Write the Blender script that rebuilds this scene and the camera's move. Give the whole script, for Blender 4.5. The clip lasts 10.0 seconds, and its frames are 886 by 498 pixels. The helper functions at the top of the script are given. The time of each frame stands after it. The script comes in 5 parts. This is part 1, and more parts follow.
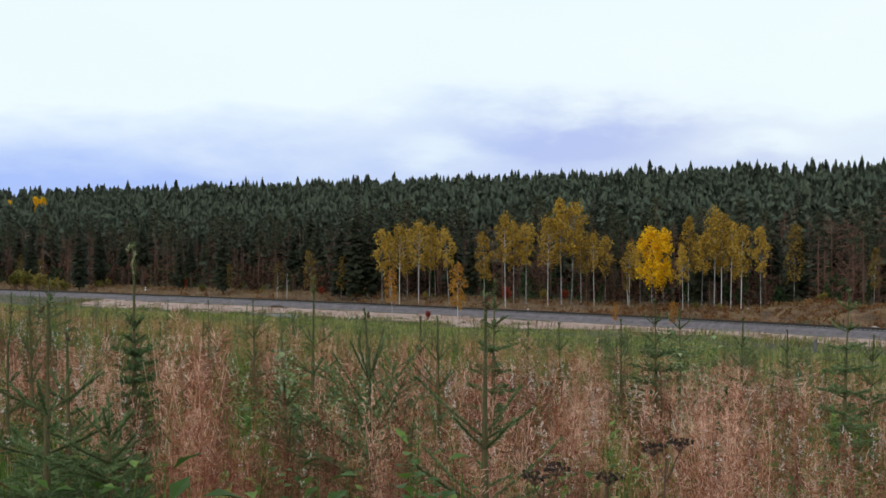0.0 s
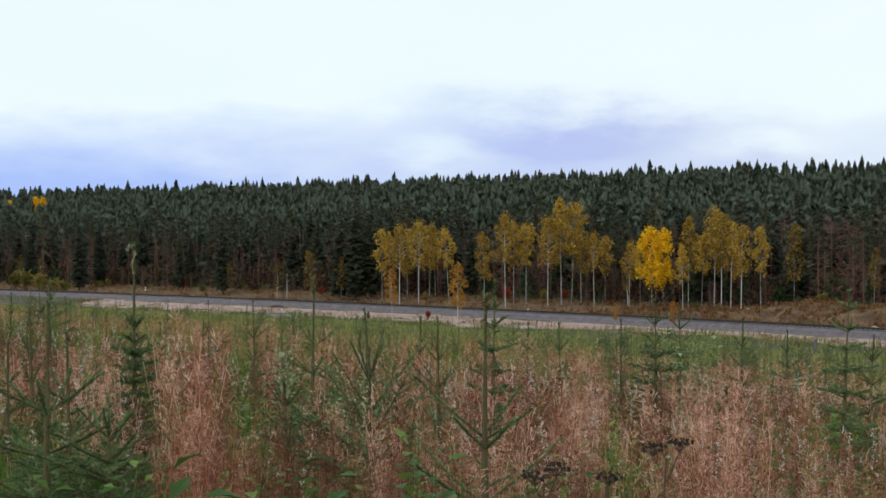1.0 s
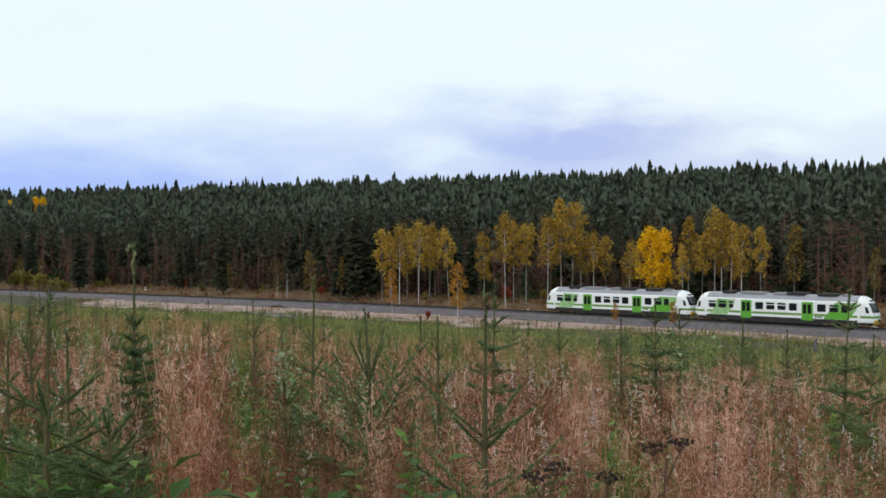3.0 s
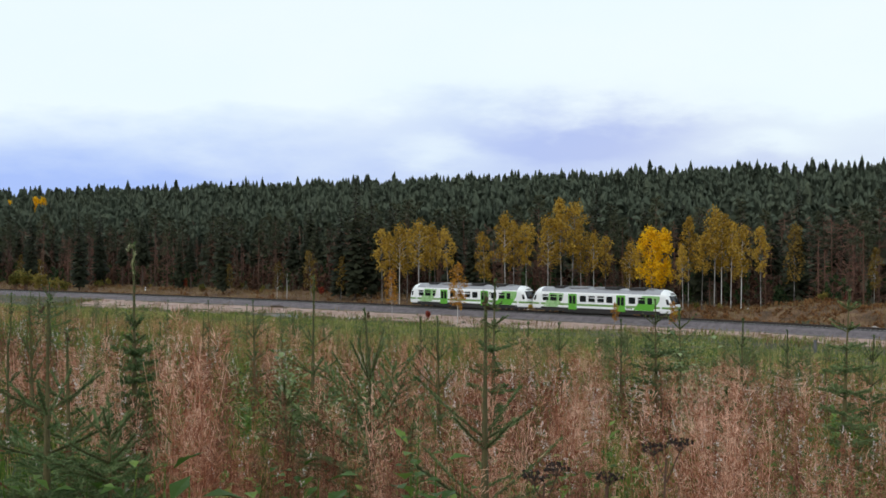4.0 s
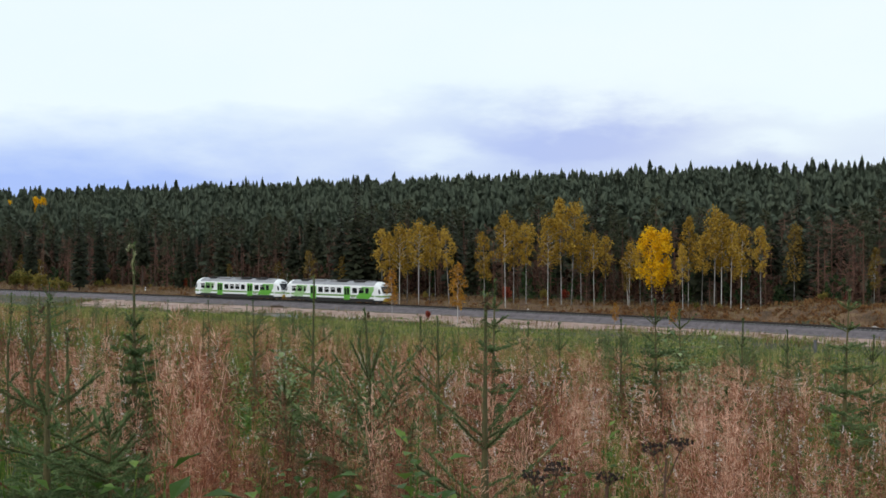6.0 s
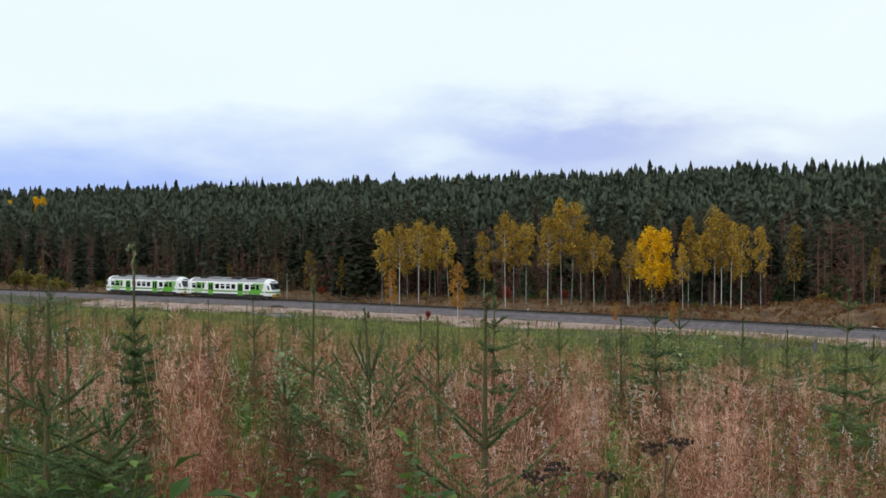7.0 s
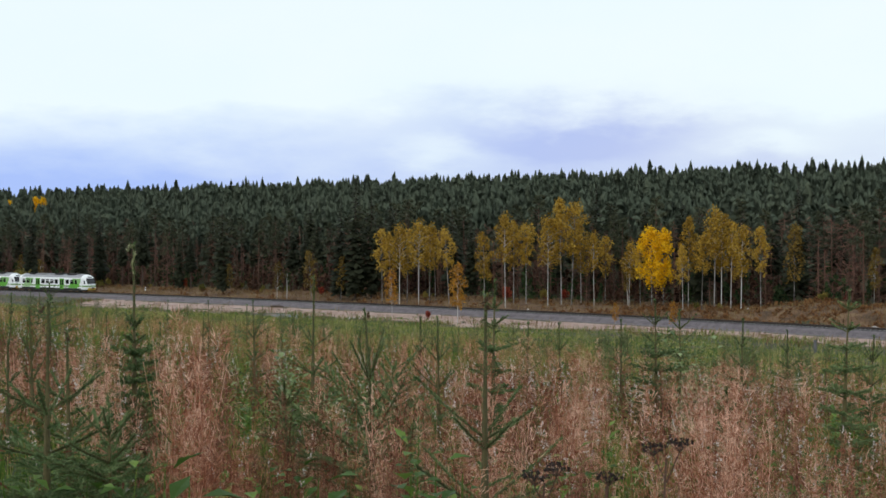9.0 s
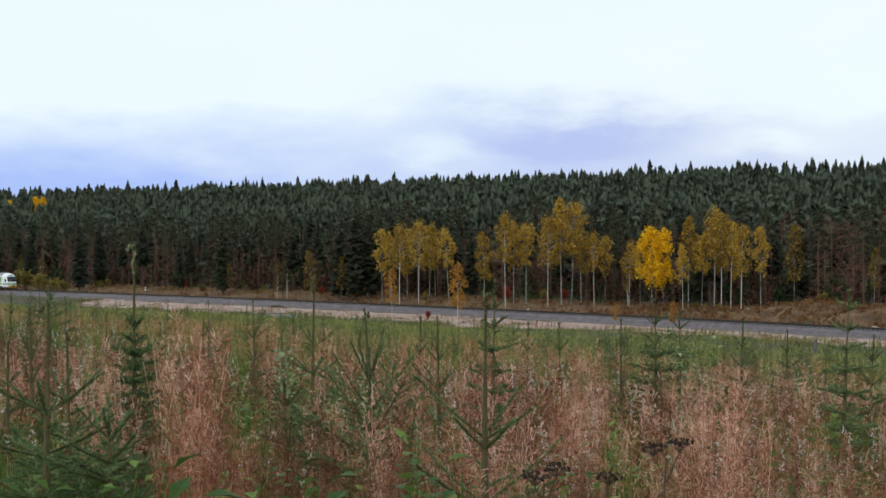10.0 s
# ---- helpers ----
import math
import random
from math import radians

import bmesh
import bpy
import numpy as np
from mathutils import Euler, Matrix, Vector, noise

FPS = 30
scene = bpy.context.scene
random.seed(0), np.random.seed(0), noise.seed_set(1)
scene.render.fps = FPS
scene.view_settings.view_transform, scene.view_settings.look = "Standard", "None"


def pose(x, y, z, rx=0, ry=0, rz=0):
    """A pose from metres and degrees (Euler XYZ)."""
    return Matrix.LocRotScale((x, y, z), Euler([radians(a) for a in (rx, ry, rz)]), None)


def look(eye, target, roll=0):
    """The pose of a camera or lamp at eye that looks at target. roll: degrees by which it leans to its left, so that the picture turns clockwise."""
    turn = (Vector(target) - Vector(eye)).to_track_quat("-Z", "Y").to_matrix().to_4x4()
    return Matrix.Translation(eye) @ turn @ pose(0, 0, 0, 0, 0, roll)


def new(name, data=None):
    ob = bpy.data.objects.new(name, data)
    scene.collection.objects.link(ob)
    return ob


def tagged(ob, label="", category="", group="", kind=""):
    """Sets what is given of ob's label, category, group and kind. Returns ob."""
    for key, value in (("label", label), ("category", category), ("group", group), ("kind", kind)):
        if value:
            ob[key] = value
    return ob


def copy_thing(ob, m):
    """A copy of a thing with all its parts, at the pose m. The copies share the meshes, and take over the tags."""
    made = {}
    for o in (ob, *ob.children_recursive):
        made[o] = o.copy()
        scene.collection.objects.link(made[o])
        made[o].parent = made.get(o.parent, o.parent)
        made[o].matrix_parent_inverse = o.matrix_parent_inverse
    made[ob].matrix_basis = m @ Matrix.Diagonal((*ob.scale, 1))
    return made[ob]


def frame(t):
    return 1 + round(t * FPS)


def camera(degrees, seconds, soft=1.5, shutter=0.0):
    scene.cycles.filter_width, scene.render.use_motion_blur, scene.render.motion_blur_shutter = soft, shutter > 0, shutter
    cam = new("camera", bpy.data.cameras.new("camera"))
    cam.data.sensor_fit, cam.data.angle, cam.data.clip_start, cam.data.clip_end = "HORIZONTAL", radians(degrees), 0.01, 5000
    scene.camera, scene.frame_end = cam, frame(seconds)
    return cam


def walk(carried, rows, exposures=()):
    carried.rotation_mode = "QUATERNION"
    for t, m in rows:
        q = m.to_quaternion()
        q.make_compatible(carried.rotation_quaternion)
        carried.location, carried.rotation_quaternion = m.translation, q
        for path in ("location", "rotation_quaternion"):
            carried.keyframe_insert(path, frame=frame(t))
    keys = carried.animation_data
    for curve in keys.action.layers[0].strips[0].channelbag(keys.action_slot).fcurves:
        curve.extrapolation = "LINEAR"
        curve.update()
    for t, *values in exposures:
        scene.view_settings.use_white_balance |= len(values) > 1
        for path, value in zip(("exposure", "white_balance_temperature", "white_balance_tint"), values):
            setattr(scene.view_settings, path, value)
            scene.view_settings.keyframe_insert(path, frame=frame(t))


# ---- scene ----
cam = camera(46.2, 10.0, soft=1.65)
EYE = (0.0, 0.0, 10.085)
STAND = look(EYE, (0.0, 100.0, 9.905))
walk(cam, [(0.0, STAND), (10.0, STAND)])

# ---- daylight: an overcast sky with a soft sun behind the cloud ----
SUN_ELEVATION, SUN_AZIMUTH = radians(32), radians(215)   # azimuth from +y, clockwise


def make_world():
    world = bpy.data.worlds.new("overcast_sky")
    scene.world = world
    world.use_nodes = True
    nt = world.node_tree
    nt.nodes.clear()
    N, L = nt.nodes.new, nt.links.new
    out, bg = N("ShaderNodeOutputWorld"), N("ShaderNodeBackground")
    sky = N("ShaderNodeTexSky")
    sky.sky_type, sky.sun_disc = "NISHITA", False
    sky.sun_elevation, sky.sun_rotation = SUN_ELEVATION, SUN_AZIMUTH
    coord, sep = N("ShaderNodeTexCoord"), N("ShaderNodeSeparateXYZ")
    L(coord.outputs["Generated"], sep.inputs[0])

    def maths(op, a, b=None, c=None, clamp=False):
        n = N("ShaderNodeMath")
        n.operation, n.use_clamp = op, clamp
        for i, v in enumerate((a, b, c)):
            if v is None:
                continue
            if isinstance(v, (int, float)):
                n.inputs[i].default_value = v
            else:
                L(v, n.inputs[i])
        return n.outputs[0]

    def mix(fac, a, b):
        n = N("ShaderNodeMix")
        n.data_type = "RGBA"
        for sock, v in ((n.inputs["Factor"], fac), (n.inputs["A"], a), (n.inputs["B"], b)):
            if isinstance(v, (tuple, float, int)):
                sock.default_value = v if not isinstance(v, tuple) else (*v, 1)
            else:
                L(v, sock)
        return n.outputs["Result"]

    def clouds(sx, sz, scale, detail, seed):
        m, t = N("ShaderNodeMapping"), N("ShaderNodeTexNoise")
        m.inputs["Scale"].default_value = (sx, sx, sz)
        m.inputs["Location"].default_value = (seed, seed * 0.7, seed * 0.3)
        L(coord.outputs["Generated"], m.inputs[0])
        L(m.outputs[0], t.inputs["Vector"])
        t.inputs["Scale"].default_value, t.inputs["Detail"].default_value = scale, detail
        t.inputs["Roughness"].default_value = 0.55
        return t.outputs["Fac"]

    z, x, y = sep.outputs["Z"], sep.outputs["X"], sep.outputs["Y"]
    ahead = maths("MAXIMUM", maths("ABSOLUTE", y), 0.05)
    warp_a, warp_b = clouds(1.0, 3.0, 7.0, 6.0, 3.1), clouds(1.0, 2.4, 16.0, 5.0, 8.4)
    wobble = maths("ADD", maths("MULTIPLY_ADD", warp_a, 0.09, -0.045), maths("MULTIPLY_ADD", warp_b, 0.03, -0.015))
    side = maths("ADD", maths("DIVIDE", x, ahead), maths("MULTIPLY", wobble, 1.5))
    up = maths("ADD", maths("DIVIDE", z, ahead), wobble)

    def puff(cx, cz, wx, wz):
        a = maths("DIVIDE", maths("SUBTRACT", side, cx), wx)
        c = maths("DIVIDE", maths("SUBTRACT", up, cz), wz)
        r2 = maths("ADD", maths("MULTIPLY", a, a), maths("MULTIPLY", c, c))
        return maths("POWER", 2.718, maths("MULTIPLY", r2, -1.0))

    # grey-blue cloud base low over the horizon, stronger to one side, with a long streak and two bright breaks
    low = maths("SUBTRACT", 1.0, maths("DIVIDE", maths("SUBTRACT", up, 0.062), 0.082), clamp=True)
    share = maths("SUBTRACT", 0.52, maths("MULTIPLY", side, 1.5))
    share = maths("MINIMUM", maths("MAXIMUM", share, 0.72), 0.94)
    dark = maths("MULTIPLY", low, share)
    dark = maths("ADD", dark, maths("MULTIPLY", puff(0.14, 0.108, 0.16, 0.028), 0.72))
    dark = maths("SUBTRACT", dark, maths("MULTIPLY", puff(-0.012, 0.088, 0.05, 0.016), 0.40))
    dark = maths("SUBTRACT", dark, maths("MULTIPLY", puff(0.30, 0.096, 0.07, 0.018), 0.50), clamp=True)
    veil = maths("MULTIPLY", maths("SUBTRACT", clouds(1.0, 2.0, 3.0, 5.0, 1.3), 0.42), 1.5, clamp=True)
    high = mix(veil, (0.88, 1.00, 1.04), (0.97, 1.03, 1.06))
    tone = mix(maths("MULTIPLY_ADD", side, 1.6, 0.5, clamp=True), (0.38, 0.53, 1.0), (0.53, 0.60, 0.88))
    cover = mix(dark, high, tone)
    # a little of the clear sky's own blue shows through the cover
    blue = N("ShaderNodeVectorMath")
    blue.operation = "SCALE"
    L(sky.outputs[0], blue.inputs[0])
    blue.inputs["Scale"].default_value = 0.10
    L(mix(0.06, cover, blue.outputs[0]), bg.inputs["Color"])
    bg.inputs["Strength"].default_value = 1.0
    L(bg.outputs[0], out.inputs[0])


make_world()
sun_data = bpy.data.lights.new("sun", "SUN")
sun_data.energy, sun_data.angle, sun_data.color = 0.75, radians(30), (1.0, 0.95, 0.88)
sun = new("sun", sun_data)
sun.matrix_world = look((0, 0, 80), (-math.sin(SUN_AZIMUTH) * math.cos(SUN_ELEVATION), -math.cos(SUN_AZIMUTH) * math.cos(SUN_ELEVATION), 80 - math.sin(SUN_ELEVATION)))

rng = np.random.default_rng(7)


# ---- materials ----
def material(name, colours, scale=3.0, rough=0.8, metal=0.0, bump=0.0, bump_scale=None, island=0.0, per_object=0.0, detail=6.0, gloss=0.5, through_light=0.0, tight=0.2):
    """Noise between two or three colours at two scales; island and per_object vary value and hue piece by piece."""
    m = bpy.data.materials.new(name)
    m.use_nodes = True
    nt = m.node_tree
    N, L = nt.nodes.new, nt.links.new
    b = nt.nodes["Principled BSDF"]
    b.inputs["Roughness"].default_value, b.inputs["Metallic"].default_value = rough, metal
    b.inputs["Specular IOR Level"].default_value = gloss
    coord = N("ShaderNodeTexCoord")
    t, t2 = N("ShaderNodeTexNoise"), N("ShaderNodeTexNoise")
    for n, s in ((t, scale), (t2, scale * 7.3)):
        n.inputs["Scale"].default_value, n.inputs["Detail"].default_value = s, detail
        L(coord.outputs["Object"], n.inputs["Vector"])
    mixed = N("ShaderNodeMath")
    mixed.operation = "MULTIPLY_ADD"
    L(t2.outputs["Fac"], mixed.inputs[0])
    mixed.inputs[1].default_value = 0.4
    half = N("ShaderNodeMath")
    half.operation = "MULTIPLY"
    L(t.outputs["Fac"], half.inputs[0])
    half.inputs[1].default_value = 0.6
    L(half.outputs[0], mixed.inputs[2])
    fac = mixed.outputs[0]
    geo, info = N("ShaderNodeNewGeometry"), N("ShaderNodeObjectInfo")
    if island or per_object:
        for sock, amount in ((geo.outputs["Random Per Island"], island), (info.outputs["Random"], per_object)):
            if not amount:
                continue
            a = N("ShaderNodeMath")
            a.operation = "MULTIPLY_ADD"
            L(sock, a.inputs[0])
            a.inputs[1].default_value = amount
            sub = N("ShaderNodeMath")
            sub.operation = "SUBTRACT"
            L(fac, sub.inputs[0])
            sub.inputs[1].default_value = amount / 2
            L(sub.outputs[0], a.inputs[2])
            fac = a.outputs[0]
    ramp = N("ShaderNodeValToRGB")
    el = ramp.color_ramp.elements
    while len(el) < len(colours):
        el.new(0.5)
    for i, c in enumerate(colours):
        el[i].position = 0.5 - tight + 2 * tight * i / max(1, len(colours) - 1)
        el[i].color = (*c, 1)
    L(fac, ramp.inputs[0])
    L(ramp.outputs[0], b.inputs["Base Color"])
    if bump:
        bn, bt = N("ShaderNodeBump"), N("ShaderNodeTexNoise")
        bt.inputs["Scale"].default_value, bt.inputs["Detail"].default_value = bump_scale or scale * 5, 8
        L(coord.outputs["Object"], bt.inputs["Vector"])
        L(bt.outputs["Fac"], bn.inputs["Height"])
        bn.inputs["Strength"].default_value, bn.inputs["Distance"].default_value = min(1, bump), bump * 0.1
        L(bn.outputs[0], b.inputs["Normal"])
    if through_light:
        tr, add = N("ShaderNodeBsdfTranslucent"), N("ShaderNodeMixShader")
        L(ramp.outputs[0], tr.inputs[0])
        add.inputs[0].default_value = through_light
        L(b.outputs[0], add.inputs[1])
        L(tr.outputs[0], add.inputs[2])
        L(add.outputs[0], nt.nodes["Material Output"].inputs[0])
    return m


def glass_material(name, colour, rough=0.05):
    m = bpy.data.materials.new(name)
    m.use_nodes = True
    b = m.node_tree.nodes["Principled BSDF"]
    b.inputs["Base Color"].default_value = (*colour, 1)
    b.inputs["Roughness"].default_value, b.inputs["IOR"].default_value = rough, 1.5
    b.inputs["Specular IOR Level"].default_value = 0.5
    return m


M = {
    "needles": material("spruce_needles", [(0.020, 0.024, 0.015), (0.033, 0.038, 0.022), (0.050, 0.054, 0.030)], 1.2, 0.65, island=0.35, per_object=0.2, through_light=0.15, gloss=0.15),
    "sapling": material("sapling_needles", [(0.042, 0.082, 0.028), (0.098, 0.155, 0.054), (0.21, 0.275, 0.12)], 6, 0.55, island=0.5, per_object=0.25, through_light=0.2, gloss=0.15),
    "pine": material("pine_needles", [(0.042, 0.050, 0.031), (0.068, 0.076, 0.045), (0.10, 0.106, 0.06)], 1.0, 0.65, island=0.35, per_object=0.3, through_light=0.15, gloss=0.15),
    # distance haze is put into this base colour: paler and greyer than real needles
    "far_wood": material("hazed_conifer_foliage", [(0.120, 0.150, 0.105), (0.155, 0.187, 0.130), (0.195, 0.225, 0.150)], 0.06, 0.75, island=0.22, through_light=0.5, gloss=0.1),
    "bark": material("spruce_bark", [(0.06, 0.045, 0.035), (0.12, 0.085, 0.065)], 4, 0.9, bump=0.6, per_object=0.2),
    "pine_bark": material("pine_bark", [(0.055, 0.032, 0.026), (0.11, 0.06, 0.043), (0.17, 0.092, 0.062)], 1.5, 0.9, bump=0.6, per_object=0.4),
    "birch_bark": material("birch_bark", [(0.08, 0.07, 0.065), (0.42, 0.40, 0.38), (0.66, 0.64, 0.61)], 1.6, 0.7, bump=0.3, per_object=0.35),
    "birch_ochre": material("ochre_birch_leaves", [(0.24, 0.145, 0.022), (0.44, 0.27, 0.04), (0.62, 0.42, 0.075)], 1.0, 0.6, island=0.5, per_object=0.35, through_light=0.3, gloss=0.15),
    "birch_yellow": material("bright_yellow_birch_leaves", [(0.62, 0.33, 0.004), (0.88, 0.53, 0.008), (0.95, 0.64, 0.03)], 1.0, 0.6, island=0.4, through_light=0.3, gloss=0.15),
    "birch_orange": material("orange_birch_leaves", [(0.24, 0.10, 0.015), (0.40, 0.18, 0.025), (0.50, 0.26, 0.04)], 1.0, 0.6, island=0.5, per_object=0.2, through_light=0.3, gloss=0.15),
    "red_leaves": material("red_autumn_leaves", [(0.15, 0.025, 0.016), (0.32, 0.05, 0.03), (0.42, 0.10, 0.045)], 2.0, 0.6, island=0.5, per_object=0.3, through_light=0.3, gloss=0.15),
    "bush_leaves": material("yellow_green_bush_leaves", [(0.09, 0.09, 0.02), (0.19, 0.16, 0.035), (0.28, 0.21, 0.05)], 2.0, 0.6, island=0.5, per_object=0.5, through_light=0.25, gloss=0.15),
    "dry_grass": material("dry_reed_grass", [(0.18, 0.058, 0.026), (0.43, 0.195, 0.09), (0.70, 0.43, 0.24)], 2.2, 0.75, island=0.22, through_light=0.3, gloss=0.15, tight=0.11),
    "green_grass": material("green_field_grass", [(0.045, 0.095, 0.014), (0.11, 0.19, 0.030), (0.25, 0.27, 0.07)], 0.45, 0.65, island=0.3, through_light=0.3, gloss=0.15, tight=0.12),
    "herb": material("green_herb_leaves", [(0.045, 0.09, 0.016), (0.09, 0.165, 0.03), (0.19, 0.28, 0.06)], 1.5, 0.5, island=0.5, through_light=0.3, gloss=0.15),
    "fluff": material("white_seed_fluff", [(0.55, 0.47, 0.42), (0.78, 0.72, 0.68)], 4, 0.9, island=0.4, through_light=0.3, gloss=0.15),
    "dark_seed": material("dark_seed_heads", [(0.018, 0.010, 0.009), (0.045, 0.028, 0.022)], 20, 0.9, island=0.4),
    "stem": material("brown_stems", [(0.07, 0.035, 0.025), (0.16, 0.085, 0.055)], 6, 0.8, island=0.4),
    "ballast": material("crushed_stone_ballast", [(0.076, 0.063, 0.071), (0.128, 0.106, 0.117), (0.195, 0.166, 0.176)], 1.2, 0.9, bump=1.0, bump_scale=9),
    "sand": material("sandy_gravel", [(0.24, 0.14, 0.108), (0.36, 0.245, 0.205), (0.47, 0.345, 0.30)], 0.22, 0.95, bump=0.8, bump_scale=7),
    "rail": material("worn_rail_steel", [(0.05, 0.04, 0.04), (0.10, 0.085, 0.08)], 3, 0.45, metal=0.8),
    "concrete": material("weathered_concrete", [(0.20, 0.195, 0.19), (0.32, 0.31, 0.30)], 3, 0.9, bump=0.3),
    "stone": material("grey_boulder_granite", [(0.25, 0.22, 0.21), (0.42, 0.38, 0.36), (0.55, 0.51, 0.49)], 2.5, 0.85, bump=0.6),
    "white_paint": material("white_train_paint", [(0.82, 0.83, 0.85), (0.88, 0.89, 0.90)], 0.6, 0.3, gloss=0.5),
    "roof_paint": material("grey_train_roof", [(0.27, 0.27, 0.30), (0.36, 0.36, 0.39)], 1.2, 0.5),
    "green_paint": material("bright_green_train_paint", [(0.10, 0.36, 0.03), (0.13, 0.42, 0.045)], 1.0, 0.3),
    "green_light": material("pale_green_train_stripe", [(0.13, 0.28, 0.06), (0.17, 0.33, 0.08)], 1.0, 0.35),
    "yellow_paint": material("yellow_bumper_paint", [(0.52, 0.33, 0.04), (0.62, 0.42, 0.06)], 2.0, 0.45),
    "dark_metal": material("dark_underframe_metal", [(0.018, 0.017, 0.018), (0.045, 0.040, 0.04)], 3, 0.7, metal=0.2),
    "grey_box": material("grey_roof_equipment", [(0.22, 0.22, 0.23), (0.34, 0.34, 0.36)], 2, 0.6),
    "train_glass": glass_material("dark_train_glass", (0.012, 0.014, 0.018)),
    "lamp_glass": glass_material("lamp_glass", (0.6, 0.6, 0.55), 0.15),
    "post": material("grey_weathered_post", [(0.10, 0.10, 0.11), (0.18, 0.17, 0.18)], 6, 0.85),
}


def ground_material():
    """Earth under grass in the field, litter under the wood, by height and noise."""
    m = material("field_and_forest_earth", [(0.022, 0.028, 0.010), (0.05, 0.05, 0.02), (0.085, 0.058, 0.03)], 0.12, 0.95, bump=0.8, bump_scale=2.5)
    return m




def soften_normals(m, share):
    """Needle masses scatter light upwards more than their skin does: lean the shading normal towards the sky."""
    nt = m.node_tree
    N, L = nt.nodes.new, nt.links.new
    geo, scale, add, unit = N("ShaderNodeNewGeometry"), N("ShaderNodeVectorMath"), N("ShaderNodeVectorMath"), N("ShaderNodeVectorMath")
    scale.operation, add.operation, unit.operation = "SCALE", "ADD", "NORMALIZE"
    L(geo.outputs["Normal"], scale.inputs[0])
    scale.inputs["Scale"].default_value = 1 - share
    L(scale.outputs[0], add.inputs[0])
    add.inputs[1].default_value = (0, 0, share)
    L(add.outputs[0], unit.inputs[0])
    for n in nt.nodes:
        if n.bl_idname in ("ShaderNodeBsdfPrincipled", "ShaderNodeBsdfTranslucent"):
            L(unit.outputs[0], n.inputs["Normal"])


# on the far crowns this also flattens contrast, standing in for haze
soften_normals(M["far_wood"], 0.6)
soften_normals(M["needles"], 0.35)
M["ground"] = ground_material()
M["dead_twigs"] = material("dead_brown_conifer_twigs", [(0.095, 0.050, 0.040), (0.17, 0.090, 0.070), (0.25, 0.132, 0.098)], 0.1, 0.9, island=0.5, gloss=0.1)
M["birch_dull"] = material("dull_olive_birch_leaves", [(0.085, 0.06, 0.016), (0.17, 0.11, 0.026), (0.26, 0.17, 0.04)], 1.0, 0.7, island=0.5, per_object=0.3, through_light=0.2, gloss=0.15)
M["rust"] = material("rusty_bank_herbs", [(0.10, 0.042, 0.018), (0.20, 0.092, 0.038), (0.30, 0.165, 0.07)], 0.25, 0.8, island=0.5, through_light=0.2, gloss=0.15)
# dark ballast, with the shade about rails and sleepers put into its colour
M["track_bed"] = material("dark_shaded_ballast", [(0.022, 0.019, 0.022), (0.050, 0.043, 0.047)], 1.5, 0.95, bump=1.0, bump_scale=9)
M["verge_grass"] = material("straw_verge_grass", [(0.10, 0.055, 0.025), (0.20, 0.125, 0.06), (0.30, 0.22, 0.10)], 0.12, 0.75, island=0.4, through_light=0.2, gloss=0.15)
M["litter"] = material("brown_undergrowth_leaves", [(0.035, 0.020, 0.015), (0.075, 0.040, 0.029), (0.13, 0.068, 0.042)], 0.08, 0.8, island=0.5, through_light=0.15, gloss=0.15)
M["dark_shoots"] = material("dark_undergrowth_needles", [(0.018, 0.034, 0.016), (0.042, 0.07, 0.026), (0.075, 0.105, 0.04)], 0.1, 0.75, island=0.5, through_light=0.1, gloss=0.15)
M["fireweed"] = material("dead_red_brown_stalks", [(0.09, 0.028, 0.018), (0.20, 0.075, 0.045), (0.33, 0.17, 0.11)], 1.5, 0.8, island=0.6, through_light=0.15, gloss=0.15)
M["pale_gravel"] = material("pale_grey_gravel", [(0.14, 0.14, 0.155), (0.22, 0.22, 0.235)], 0.8, 0.95, bump=0.6, bump_scale=8)


# ---- mesh helpers ----
def mesh_from(name, verts, faces, mats=(), smooth=False, slots=None):
    me = bpy.data.meshes.new(name)
    verts, faces = np.asarray(verts, np.float32), np.asarray(faces, np.int32)
    k = faces.shape[1]
    me.vertices.add(len(verts))
    me.vertices.foreach_set("co", verts.ravel())
    me.loops.add(faces.size)
    me.loops.foreach_set("vertex_index", faces.ravel())
    me.polygons.add(len(faces))
    me.polygons.foreach_set("loop_start", np.arange(0, faces.size, k, dtype=np.int32))
    me.polygons.foreach_set("loop_total", np.full(len(faces), k, np.int32))
    if slots is not None:
        me.polygons.foreach_set("material_index", np.asarray(slots, np.int32))
    me.update(calc_edges=True)
    me.polygons.foreach_set("use_smooth", np.full(len(faces), smooth))
    for m in mats:
        me.materials.append(m)
    return me


def part(name, data, mat, parent, label="", at=None):
    """Links a bmesh or a mesh as one mesh object under a thing or a part."""
    if isinstance(data, bmesh.types.BMesh):
        me = bpy.data.meshes.new(name)
        data.to_mesh(me)
        data.free()
        data = me
    if mat is not None and not data.materials:
        data.materials.append(mat)
    ob = new(name, data)
    ob.parent = parent
    if at is not None:
        ob.matrix_local = at
    return tagged(ob, label)


def thing(name, label, category, group="", kind="", at=None, data=None):
    ob = new(name, data)
    if at is not None:
        ob.matrix_world = at
    return tagged(ob, label, category, group, kind)


def join(pieces):
    """Joins (verts, faces) arrays of one face size."""
    vs, fs, n = [], [], 0
    for v, f in pieces:
        v, f = np.asarray(v, float), np.asarray(f, int)
        vs.append(v)
        fs.append(f + n)
        n += len(v)
    return np.concatenate(vs), np.concatenate(fs)


